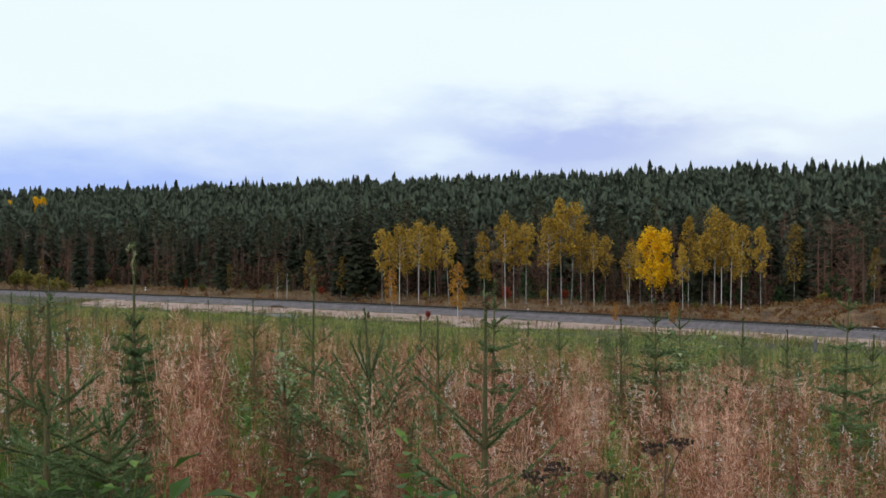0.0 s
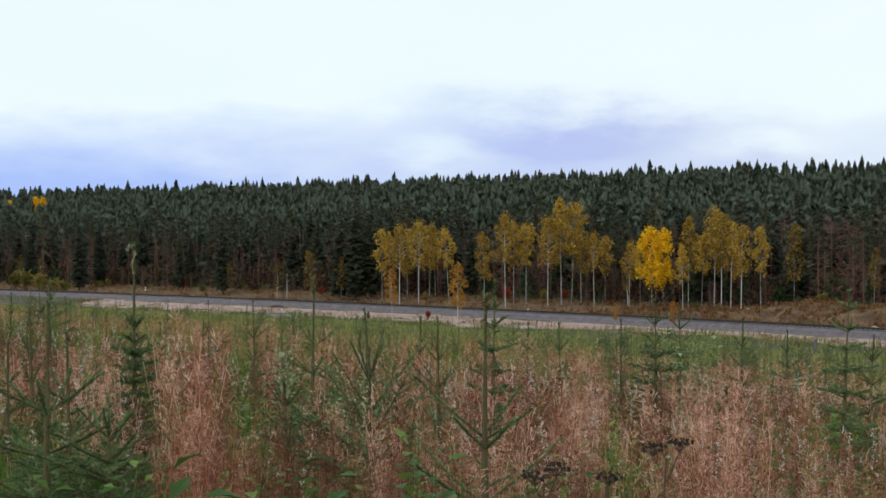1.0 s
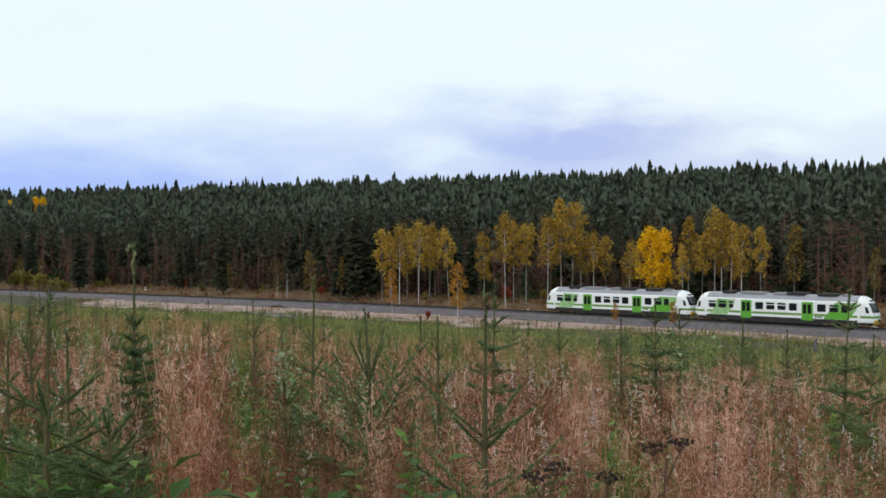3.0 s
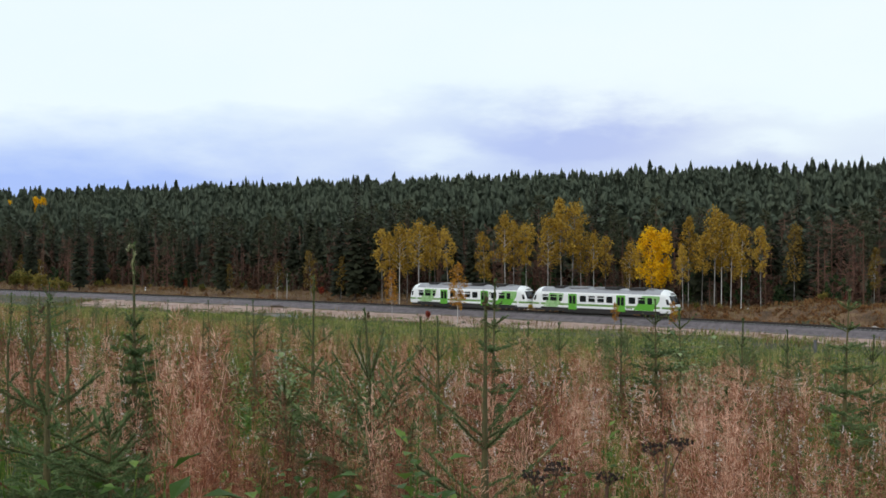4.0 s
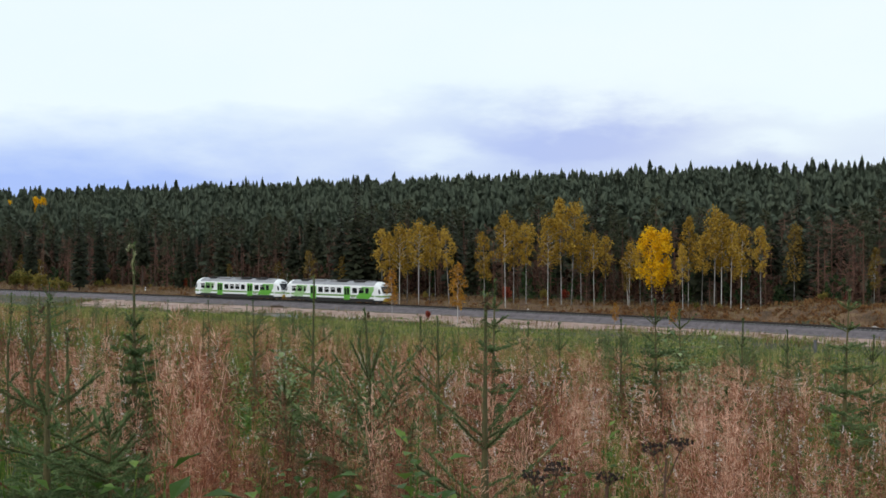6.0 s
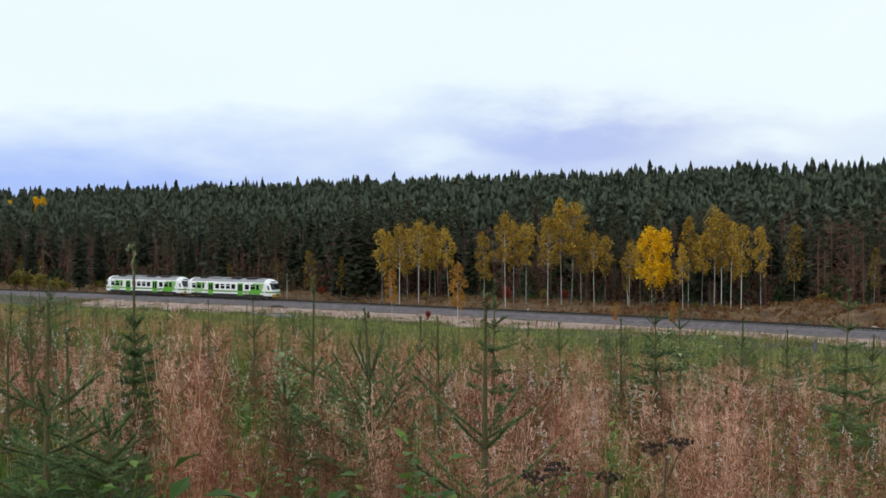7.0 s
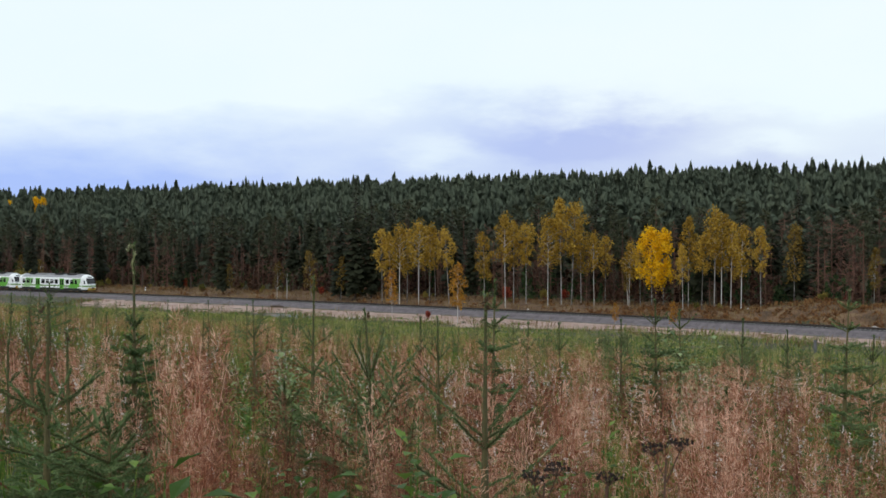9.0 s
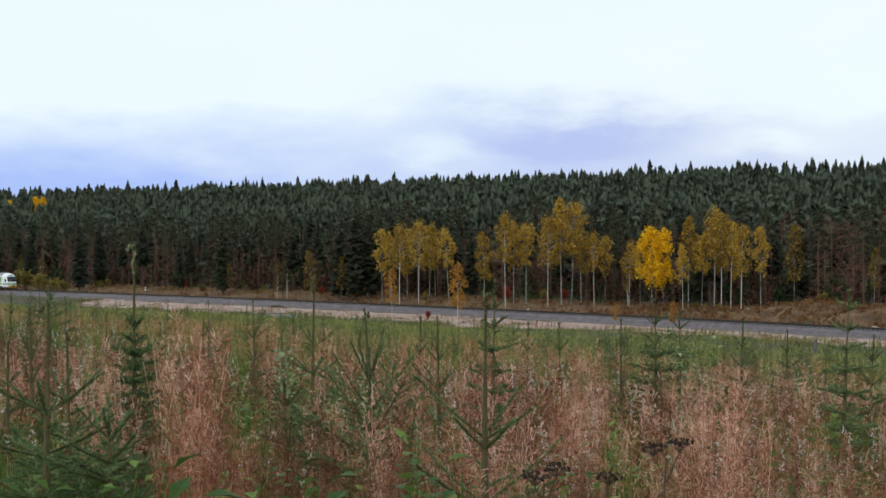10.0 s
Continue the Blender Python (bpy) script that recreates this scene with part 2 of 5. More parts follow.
def scatter(template, places, yaw, size, lean=None, stretch=None):
    """Copies of a template (verts, faces) at places, turned, sized and leaned, as one array pair."""
    tv, tf = template
    n = len(places)
    v = np.repeat(tv[None], n, 0) * np.asarray(size)[:, None, None]
    if stretch is not None:
        v[:, :, 2] *= np.asarray(stretch)[:, None]
    c, s = np.cos(yaw)[:, None], np.sin(yaw)[:, None]
    x = v[:, :, 0] * c - v[:, :, 1] * s
    y = v[:, :, 0] * s + v[:, :, 1] * c
    z = v[:, :, 2]
    if lean is not None:
        x = x + z * lean[:, 0:1]
        y = y + z * lean[:, 1:2]
    v = np.stack([x, y, z], 2) + np.asarray(places)[:, None, :]
    f = tf[None] + (np.arange(n) * len(tv))[:, None, None]
    return v.reshape(-1, 3), f.reshape(-1, tf.shape[1])


def tube(points, radii, sides=6):
    """A tapered tube through points, as triangles."""
    pts = np.asarray(points, float)
    n = len(pts)
    a = np.arange(sides) * 2 * math.pi / sides
    v = []
    for i in range(n):
        d = pts[min(i + 1, n - 1)] - pts[max(i - 1, 0)]
        d /= np.linalg.norm(d) + 1e-9
        ref = np.array([0, 0, 1.0]) if abs(d[2]) < 0.9 else np.array([1.0, 0, 0])
        p = np.cross(d, ref)
        p /= np.linalg.norm(p)
        q = np.cross(d, p)
        v.append(pts[i] + radii[i] * (np.cos(a)[:, None] * p + np.sin(a)[:, None] * q))
    v = np.concatenate(v)
    f = []
    for i in range(n - 1):
        for j in range(sides):
            a0, a1 = i * sides + j, i * sides + (j + 1) % sides
            b0, b1 = a0 + sides, a1 + sides
            f += [(a0, a1, b1), (a0, b1, b0)]
    return v, np.array(f)


def box_bm(bm, x0, x1, y0, y1, z0, z1, bevel=0.0):
    r = bmesh.ops.create_cube(bm, size=1.0, matrix=Matrix.Translation(((x0 + x1) / 2, (y0 + y1) / 2, (z0 + z1) / 2)) @ Matrix.Diagonal((x1 - x0, y1 - y0, z1 - z0, 1)))
    if bevel:
        edges = {e for v in r["verts"] for e in v.link_edges}
        bmesh.ops.bevel(bm, geom=list(edges), offset=bevel, segments=2, affect="EDGES")
    return bm


# ---- the plan: the railway runs on a wide curve; s along it, u across it (beyond the track is positive) ----
RADIUS, PHI0 = 935.9, radians(90) - 0.65646
CENTRE = (-10.57 - 934.6 * math.cos(PHI0), 182.38 - 934.6 * math.sin(PHI0))


def on_line(s, u=0.0, z=0.0):
    a = PHI0 - s / 934.6
    return (CENTRE[0] + (RADIUS + u) * math.cos(a), CENTRE[1] + (RADIUS + u) * math.sin(a), z)


def across(x, y):
    """s and u of a place."""
    dx, dy = np.asarray(x, float) - CENTRE[0], np.asarray(y, float) - CENTRE[1]
    return (PHI0 - np.arctan2(dy, dx)) * 934.6, np.hypot(dx, dy) - RADIUS


def smooth(a, b, v):
    t = np.clip((np.asarray(v, float) - a) / (b - a), 0, 1)
    return t * t * (3 - 2 * t)


PROFILE_U = [-1500, -400, -200, -130.3, -100, -60, -27, -14, -5, 5, 9, 15, 24, 45, 380, 520, 900, 4000]
PROFILE_Z = [60, 30, 13.5, 8.45, 5.2, 1.4, -1.0, -1.0, -0.95, -0.95, -1.1, -0.3, 0.0, 1.2, 37.0, 40, 36, 20]


def ground_z(x, y):
    x, y = np.asarray(x, float), np.asarray(y, float)
    s, u = across(x, y)
    z = np.interp(u, PROFILE_U, PROFILE_Z)
    bank = smooth(48, 75, s) * (1 - smooth(150, 190, s)) * smooth(7, 13, u) * (1 - smooth(22, 40, u))
    z = z + 1.55 * bank * (1 + 0.25 * np.sin(s * 0.31) + 0.15 * np.sin(s * 0.83 + 1))
    far = smooth(8, 30, np.abs(u))
    z = z + far * (0.10 * np.sin(x * 0.35 + 1.3 * np.sin(y * 0.21)) + 0.08 * np.sin(y * 0.53 + 0.7 * np.sin(x * 0.4)))
    z = z + smooth(150, 320, u) * 2.5 * np.exp(-((x / np.maximum(y, 1) - 0.08) / 0.17) ** 2)
    z = z + smooth(60, 200, u) * 1.6 * np.sin(x * 0.021 + 0.5) * np.sin(y * 0.017 + 1.1)
    return z


def build_ground():
    front = np.arange(-32, 32.01, 0.3)
    rest = np.arange(32, 328, 4.0)[1:]
    ang = np.radians(np.concatenate([front, rest]))
    rad = np.concatenate([[0.0], 1.2 * 1.028 ** np.arange(300)])
    rad = rad[rad < 4300]
    na, nr = len(ang), len(rad)
    X, Y = rad[:, None] * np.sin(ang), rad[:, None] * np.cos(ang)
    v = np.stack([X, Y, ground_z(X, Y)], 2).reshape(-1, 3)
    i, j = np.meshgrid(np.arange(nr - 1), np.arange(na), indexing="ij")
    a, b = i * na + j, i * na + (j + 1) % na
    f = np.stack([a, a + na, b + na, b], 2).reshape(-1, 4)
    ob = thing("ground", "rough sloping field earth and mossy forest floor", "ground", kind="structure", data=mesh_from("ground", v, f, [M["ground"]], True))
    return ob


build_ground()


def strip(section, s0, s1, step, wobble=0.0):
    """A section of (u, z) points swept along the railway."""
    ss = np.arange(s0, s1 + step, step)
    v = []
    for k, s in enumerate(ss):
        for i, (u, z) in enumerate(section):
            w = wobble * math.sin(s * 0.23 + i * 2.1) * math.sin(s * 0.071 + i) if wobble else 0
            v.append(on_line(s, u + w, z))
    m = len(section)
    f = [(k * m + i, k * m + i + 1, (k + 1) * m + i + 1, (k + 1) * m + i) for k in range(len(ss) - 1) for i in range(m - 1)]
    return np.array(v), np.array(f)


def build_railway():
    S0, S1 = -420, 330
    v, f = strip([(-6.0, -1.2), (-5.4, -0.93), (-4.2, -0.84), (-3.4, -0.45), (-2.6, -0.235), (2.2, -0.235), (3.1, -0.45), (4.4, -1.3)], S0, S1, 2.0, 0.14)
    thing("ballast_bed", "grey-violet crushed stone ballast bed under the railway", "ballast", kind="structure", data=mesh_from("ballast_bed", v, f, [M["ballast"]], False))
    # dark ballast top, made wide to carry the painted shade along the rails
    v, f = strip([(-2.5, -0.26), (-2.2, -0.20), (1.75, -0.20), (2.0, -0.26)], S0, S1, 2.0, 0.05)
    thing("track_bed", "dark ballast between and beside the rails, with painted shade", "ballast", kind="structure", data=mesh_from("track_bed", v, f, [M["track_bed"]], False))
    track = thing("railway_track", "single railway track with dark steel rails on sleepers", "railway track")
    for u in (-0.79, 0.79):
        sec = [(u - 0.07, -0.17), (u - 0.07, -0.155), (u - 0.012, -0.13), (u - 0.012, -0.04), (u - 0.036, -0.03), (u - 0.036, 0.0), (u + 0.036, 0.0), (u + 0.036, -0.03), (u + 0.012, -0.04), (u + 0.012, -0.13), (u + 0.07, -0.155), (u + 0.07, -0.17)]
        v, f = strip(sec, S0, S1, 3.0)
        part("rail", mesh_from("rail", v, f, [M["rail"]]), None, track)
    bm = bmesh.new()
    box_bm(bm, -0.13, 0.13, -1.3, 1.3, -0.11, 0.06)
    tv = np.array([p.co[:] for p in bm.verts])
    tf = np.array([[p.index for p in q.verts] for q in bm.faces])
    bm.free()
    ss = np.arange(-300, 250, 0.61)
    places = np.array([on_line(s, 0, -0.235) for s in ss])
    yaw = PHI0 - ss / 934.6 + math.pi / 2
    near = np.abs(ss + 5) < 91
    v, f = scatter((tv, tf), places[~near], yaw[~near], np.ones(int((~near).sum())))
    rest = part("sleeper_run", mesh_from("sleeper_run", v, f, [M["concrete"]]), None, track)
    tagged(rest, "grey concrete sleepers half sunk in ballast", kind="stuff")
    sleeper = mesh_from("sleeper", tv, tf, [M["concrete"]])
    for (x, y, z), turn in zip(places[near], yaw[near]):
        part("sleeper", sleeper, None, track, at=Matrix.Translation((x, y, z)) @ Matrix.Rotation(turn, 4, "Z"))


build_railway()


def sand_width(s):
    """How far the bare sandy strip reaches from the ballast into the field."""
    s = np.asarray(s, float)
    w = -2.0 + 24.0 * smooth(-76, -58, s) - 5.0 * smooth(-28, -10, s) - 8.0 * smooth(25, 75, s)
    return np.maximum(0.3, w + 2.0 * np.sin(s * 0.19 + 1.0) * np.sin(s * 0.053) + 0.9 * np.sin(s * 0.61))


def build_gravel():
    """The bare sandy strip on the near side, wider and barer in the middle."""
    ss, us = np.arange(-150, 170, 1.0), np.linspace(0, 1, 21)
    v = []
    for s in ss:
        wide = float(sand_width(s))
        for t in us:
            u = -5.0 - t * wide
            x, y, _ = on_line(s, u)
            edge = min(t, 1 - t) * 6
            v.append((x, y, float(ground_z(x, y)) + 0.05 * min(1, edge) - 0.03 + 0.05 * noise.noise((x * 0.5, y * 0.5, 2))))
    m = len(us)
    f = [(k * m + i, k * m + i + 1, (k + 1) * m + i + 1, (k + 1) * m + i) for k in range(len(ss) - 1) for i in range(m - 1)]
    thing("gravel_verge", "bare pinkish sandy gravel verge beside the railway", "gravel", kind="structure", data=mesh_from("gravel_verge", v, f, [M["sand"]], True))


build_gravel()


def build_verge():
    """The grassy verge between the track and the wood."""
    ss, us = np.arange(-260, 200, 1.5), np.linspace(4.1, 27, 16)
    v = []
    for s in ss:
        for u in us:
            x, y, _ = on_line(s, u)
            v.append((x, y, float(ground_z(x, y)) + 0.22 + 0.14 * noise.noise((x * 0.6, y * 0.6, 5))))
    m = len(us)
    f = [(k * m + i, k * m + i + 1, (k + 1) * m + i + 1, (k + 1) * m + i) for k in range(len(ss) - 1) for i in range(m - 1)]
    thing("verge", "brown grassy verge between railway and wood", "verge", kind="structure", data=mesh_from("verge", v, f, [M["verge"]], True))


M["verge"] = material("matted_dry_verge_grass", [(0.06, 0.034, 0.018), (0.14, 0.075, 0.04), (0.21, 0.135, 0.065)], 0.35, 0.95, bump=1.0, bump_scale=4, tight=0.14)
build_verge()


# ---- the two coupled railcars ----
def half_width(z):
    return float(np.interp(z, [0.4, 0.6, 2.2, 3.06, 3.25, 3.5, 3.7, 3.85, 3.95], [1.46, 1.5, 1.5, 1.5, 1.42, 1.20, 0.92, 0.58, 0.0]))


def nose_x(z):
    return float(np.interp(z, [0.4, 0.8, 1.2, 1.8, 2.4, 3.0, 3.4, 3.7, 3.85, 3.95], [12.25, 12.42, 12.45, 12.35, 12.12, 11.80, 11.50, 11.15, 10.90, 10.5]))


CAB = 10.3


def cab_point(a, z, out=0.0):
    """A point of the rounded cab shell: a from -90 (near side) over 0 (nose) to 90 degrees, at the height z."""
    c, s = math.cos(radians(a)), math.sin(radians(a))
    p = 2 / 3.6
    x = CAB + (nose_x(z) - CAB) * abs(c) ** p
    y = half_width(z) * math.copysign(abs(s) ** p, s)
    return Vector((x + out * c, y + out * s, z + out * 0.3))


def cab_patch(a0, a1, z0, z1, out, na=6, nz=5, slant=0.0):
    bm = bmesh.new()
    g = [[bm.verts.new(cab_point(a0 + (a1 - a0) * i / na + slant * (j / nz), z0 + (z1 - z0) * j / nz, out)) for i in range(na + 1)] for j in range(nz + 1)]
    for j in range(nz):
        for i in range(na):
            bm.faces.new((g[j][i], g[j][i + 1], g[j + 1][i + 1], g[j + 1][i])).smooth = True
    ext = bmesh.ops.extrude_face_region(bm, geom=list(bm.faces))
    for v in ext["geom"]:
        if isinstance(v, bmesh.types.BMVert):
            v.co += Vector((-0.03, -0.03 * math.copysign(1, v.co.y) * (abs(v.co.y) > 1.2), 0))
    bmesh.ops.recalc_face_normals(bm, faces=list(bm.faces))
    return bm


def mirror_x(bm):
    for v in bm.verts:
        v.co.x, v.co.y = -v.co.x, -v.co.y
    return bm


def side_panel(outline, side, depth=0.012, lift=0.004):
    """A flat plate on the car's side: outline of (x, z), on the side -1 or 1."""
    bm = bmesh.new()
    vs = [bm.verts.new((x, side * (half_width(z) + lift), z)) for x, z in outline]
    bm.faces.new(vs)
    ext = bmesh.ops.extrude_face_region(bm, geom=list(bm.faces))
    for v in ext["geom"]:
        if isinstance(v, bmesh.types.BMVert):
            v.co.y += side * depth
    bmesh.ops.recalc_face_normals(bm, faces=list(bm.faces))
    return bm


def rect(x0, x1, z0, z1, c=0.06):
    return [(x0 + c, z0), (x1 - c, z0), (x1, z0 + c), (x1, z1 - c), (x1 - c, z1), (x0 + c, z1), (x0, z1 - c), (x0, z0 + c)]


def shell(zs, x0, x1, side):
    bm = bmesh.new()
    xs = np.linspace(x0, x1, 5)
    g = [[bm.verts.new((x, side * half_width(z), z)) for x in xs] for z in zs]
    for j in range(len(zs) - 1):
        for i in range(4):
            bm.faces.new((g[j][i], g[j][i + 1], g[j + 1][i + 1], g[j + 1][i])).smooth = True
    return bm


def build_railcar():
    car = thing("railcar", "white and green diesel railcar with grey roof, coupled to another", "train", "railcars of the train")
    lo = [0.88, 1.1, 1.5, 2.2, 2.6, 3.0, 3.22]
    hi = [3.22, 3.3, 3.4, 3.5, 3.6, 3.7, 3.78, 3.85, 3.91, 3.95]
    for zs, name, mat, label in ((lo, "body", "white_paint", ""), (hi, "roof", "roof_paint", "light grey rounded roof")):
        bm = bmesh.new()
        xs = np.linspace(-CAB, CAB, 7)
        ring = [(-half_width(z), z) for z in zs] + [(half_width(z), z) for z in reversed(zs)]
        if name == "roof":
            ring = ring[:len(zs)] + ring[len(zs) + 1:]
        g = [[bm.verts.new((x, y, z)) for y, z in ring] for x in xs]
        n = len(ring)
        for i in range(6):
            for j in range(n - 1):
                if name == "body" and j == len(zs) - 1:
                    continue
                f = bm.faces.new((g[i][j], g[i + 1][j], g[i + 1][j + 1], g[i][j + 1]))
                f.smooth = name == "roof"
            if name == "body":
                bm.faces.new((g[i][n - 1], g[i + 1][n - 1], g[i + 1][0], g[i][0]))
        bmesh.ops.recalc_face_normals(bm, faces=list(bm.faces))
        part(name, bm, M[mat], car, label)
    for end in (1, -1):
        zs = [0.62, 0.8, 1.2, 1.6, 2.0, 2.4, 2.8, 3.1, 3.3, 3.5, 3.65, 3.78, 3.87, 3.93]
        bm = bmesh.new()
        g = [[bm.verts.new(cab_point(-90 + 180 * i / 24, z)) for i in range(25)] for z in zs]
        for j in range(len(zs) - 1):
            for i in range(24):
                bm.faces.new((g[j][i], g[j][i + 1], g[j + 1][i + 1], g[j + 1][i])).smooth = True
        bm.faces.new(g[-1])
        bm.faces.new(list(reversed(g[0])))
        bmesh.ops.recalc_face_normals(bm, faces=list(bm.faces))
        flip = (lambda b: b) if end == 1 else mirror_x
        cab = part("cab", flip(bm), M["white_paint"], car, "rounded white driver's cab")
        part("windscreen", flip(cab_patch(-38, 38, 1.92, 3.12, 0.02, 10, 6)), M["train_glass"], cab, "dark raked windscreen")
        part("destination_display", flip(cab_patch(-14, 14, 3.26, 3.46, 0.02)), M["train_glass"], cab, "dark display above the windscreen")
        part("bumper", flip(cab_patch(-34, 34, 0.42, 0.98, 0.05)), M["yellow_paint"], cab, "yellow front skirt")
        part("green_band", flip(cab_patch(-88, 88, 1.22, 1.52, 0.012, 20, 2)), M["green_light"], cab, "pale green band round the cab")
        for side in (-1, 1):
            a, b = (58, 72) if side == 1 else (-72, -58)
            part("side_window", flip(cab_patch(a, b, 1.85, 2.6, 0.02)), M["train_glass"], cab, "small dark cab window")
            a, b = (24, 31) if side == 1 else (-31, -24)
            part("headlight", flip(cab_patch(a, b, 1.58, 1.78, 0.03)), M["lamp_glass"], cab, "clear headlight")
        bm = bmesh.new()
        box_bm(bm, 12.2, 12.58, -0.22, 0.22, 0.75, 1.1, 0.04)
        part("coupler", flip(bm), M["dark_metal"], car, "dark automatic coupler")
    for side in (-1, 1):
        wins = [(-10.0, -8.95, 1), (-8.55, -7.4, 1), (-6.95, -6.35, 1), (-3.2, -2.1, 0), (-1.65, -0.55, 1), (-0.1, 1.0, 1), (1.45, 2.5, 0), (5.2, 6.3, 0), (6.75, 7.9, 1), (8.3, 9.05, 0)]
        for x0, x1, light in wins:
            if light:
                w = part("window", side_panel(rect(x0, x1, 1.85, 2.42), side, 0.012, 0.012), M["train_glass"], car, "dark glass side window")
                part("top_light", side_panel(rect(x0, x1, 2.52, 2.76, 0.04), side, 0.012, 0.012), M["train_glass"], w, "narrow dark tilting pane")
            else:
                part("window", side_panel(rect(x0, x1, 1.82, 2.76), side, 0.012, 0.012), M["train_glass"], car, "dark glass side window")
        for x0 in (-5.25, 3.15):
            d = part("door", side_panel(rect(x0, x0 + 1.5, 0.62, 3.0, 0.05), side, 0.03, 0.004), M["green_paint"], car, "bright green double door")
            for k in (0, 1):
                xa = x0 + 0.18 + 0.64 * k
                part("door_window", side_panel(rect(xa, xa + 0.46, 1.5, 2.72, 0.08), side, 0.012, 0.037), M["train_glass"], d, "tall dark door pane")
            part("door_seam", side_panel(rect(x0 + 0.735, x0 + 0.765, 0.66, 2.96, 0.01), side, 0.008, 0.037), M["dark_metal"], d, "dark seam between the door leaves")
        for x0, x1 in ((-CAB, -5.3), (-3.7, 3.1), (4.7, CAB)):
            part("green_band", side_panel([(x0, 1.22), (x1, 1.22), (x1, 1.52), (x0, 1.52)], side, 0.003, 0.003), M["green_light"], car, "pale green band")
        # the slanted green fields at the two ends of each side
        part("green_panel", side_panel([(-9.9, 0.90), (-7.3, 0.90), (-6.3, 2.2), (-6.1, 3.04), (-8.7, 3.04), (-9.0, 2.2)], side, 0.004, 0.0055), M["green_field"], car, "faded green slanted panel")
        part("green_panel", side_panel([(6.0, 0.90), (9.2, 0.90), (9.91, 1.9), (6.75, 1.9)], side, 0.004, 0.0055), M["green_paint"], car, "bright green slanted panel")
        part("green_panel", side_panel([(6.75, 1.905), (9.91, 1.905), (10.2, 2.3), (10.28, 3.04), (7.5, 3.04)], side, 0.004, 0.0055), M["green_fade"], car, "green slanted panel fading upwards")
        # an unreadable mark beside the second door
        for k in range(3):
            part("lettering_bar", side_panel([(4.85 + 0.32 * k, 1.02), (5.08 + 0.32 * k, 1.02), (5.14 + 0.32 * k, 1.2), (4.91 + 0.32 * k, 1.2)], side, 0.003, 0.008), M["dark_metal"], car, "small dark lettering bar")
        bm = bmesh.new()
        y = side * 1.36
        box_bm(bm, -6.2, 5.8, min(y, y - side * 0.25), max(y, y - side * 0.25), 0.16, 0.87, 0.02)
        part("underframe_skirt", bm, M["dark_metal"], car, "dark underframe equipment skirt")
    for x0, x1, h, w, m in ((-8.2, -6.4, 0.16, 1.0, "dark_metal"), (-5.6, -2.2, 0.14, 0.9, "grey_box"), (-1.0, 1.2, 0.12, 0.9, "grey_box"), (0.9, 3.3, 0.2, 1.0, "dark_metal"), (5.0, 7.6, 0.18, 1.0, "dark_metal"), (8.0, 8.9, 0.1, 0.7, "grey_box")):
        bm = bmesh.new()
        box_bm(bm, x0, x1, -w, w, 3.80, 3.96 + h, 0.05)
        part("roof_unit", bm, M[m], car, "low roof equipment box")
    bm = bmesh.new()
    box_bm(bm, -11.6, 11.6, -1.34, 1.34, 0.32, 0.885)
    part("underframe", bm, M["dark_metal"], car, "dark underframe")
    for x in (-8.4, 8.4):
        bm = bmesh.new()
        for y in (-1.12, 1.12):
            box_bm(bm, x - 1.75, x + 1.75, y - 0.08, y + 0.08, 0.42, 0.62, 0.03)
        box_bm(bm, x - 0.3, x + 0.3, -1.12, 1.12, 0.38, 0.6, 0.03)
        bogie = part("bogie", bm, M["dark_metal"], car, "dark steel bogie")
        for dx in (-1.25, 1.25):
            for y in (-0.79, 0.79):
                bm = bmesh.new()
                bmesh.ops.create_cone(bm, cap_ends=True, segments=20, radius1=0.43, radius2=0.43, depth=0.13, matrix=Matrix.Translation((x + dx, y, 0.43)) @ Matrix.Rotation(radians(90), 4, "X"))
                part("wheel", bm, M["dark_metal"], bogie)
    return car


M["green_field"] = material("faded_green_panel_paint", [(0.14, 0.38, 0.08), (0.30, 0.50, 0.22), (0.58, 0.68, 0.52)], 0.45, 0.35, tight=0.12)
M["green_fade"] = material("fading_green_panel_paint", [(0.16, 0.40, 0.09), (0.24, 0.47, 0.16), (0.40, 0.58, 0.32)], 0.5, 0.35, tight=0.14)
railcar_a = build_railcar()
railcar_b = copy_thing(railcar_a, pose(0, 0, 0))
SPEED, CAR_PITCH, CAR_MID = 27.86, 25.2, 4.35


def on_rails(s):
    x, y, z = on_line(s)
    return Matrix.Translation((x, y, 0)) @ Matrix.Rotation(PHI0 - s / 934.6 - math.pi / 2, 4, "Z")


def motions():
    for car, ahead in ((railcar_a, 0.0), (railcar_b, CAR_PITCH)):
        walk(car, [(k * 0.25, on_rails(-SPEED * (k * 0.25 - 4.5) + CAR_MID + ahead)) for k in range(41)])


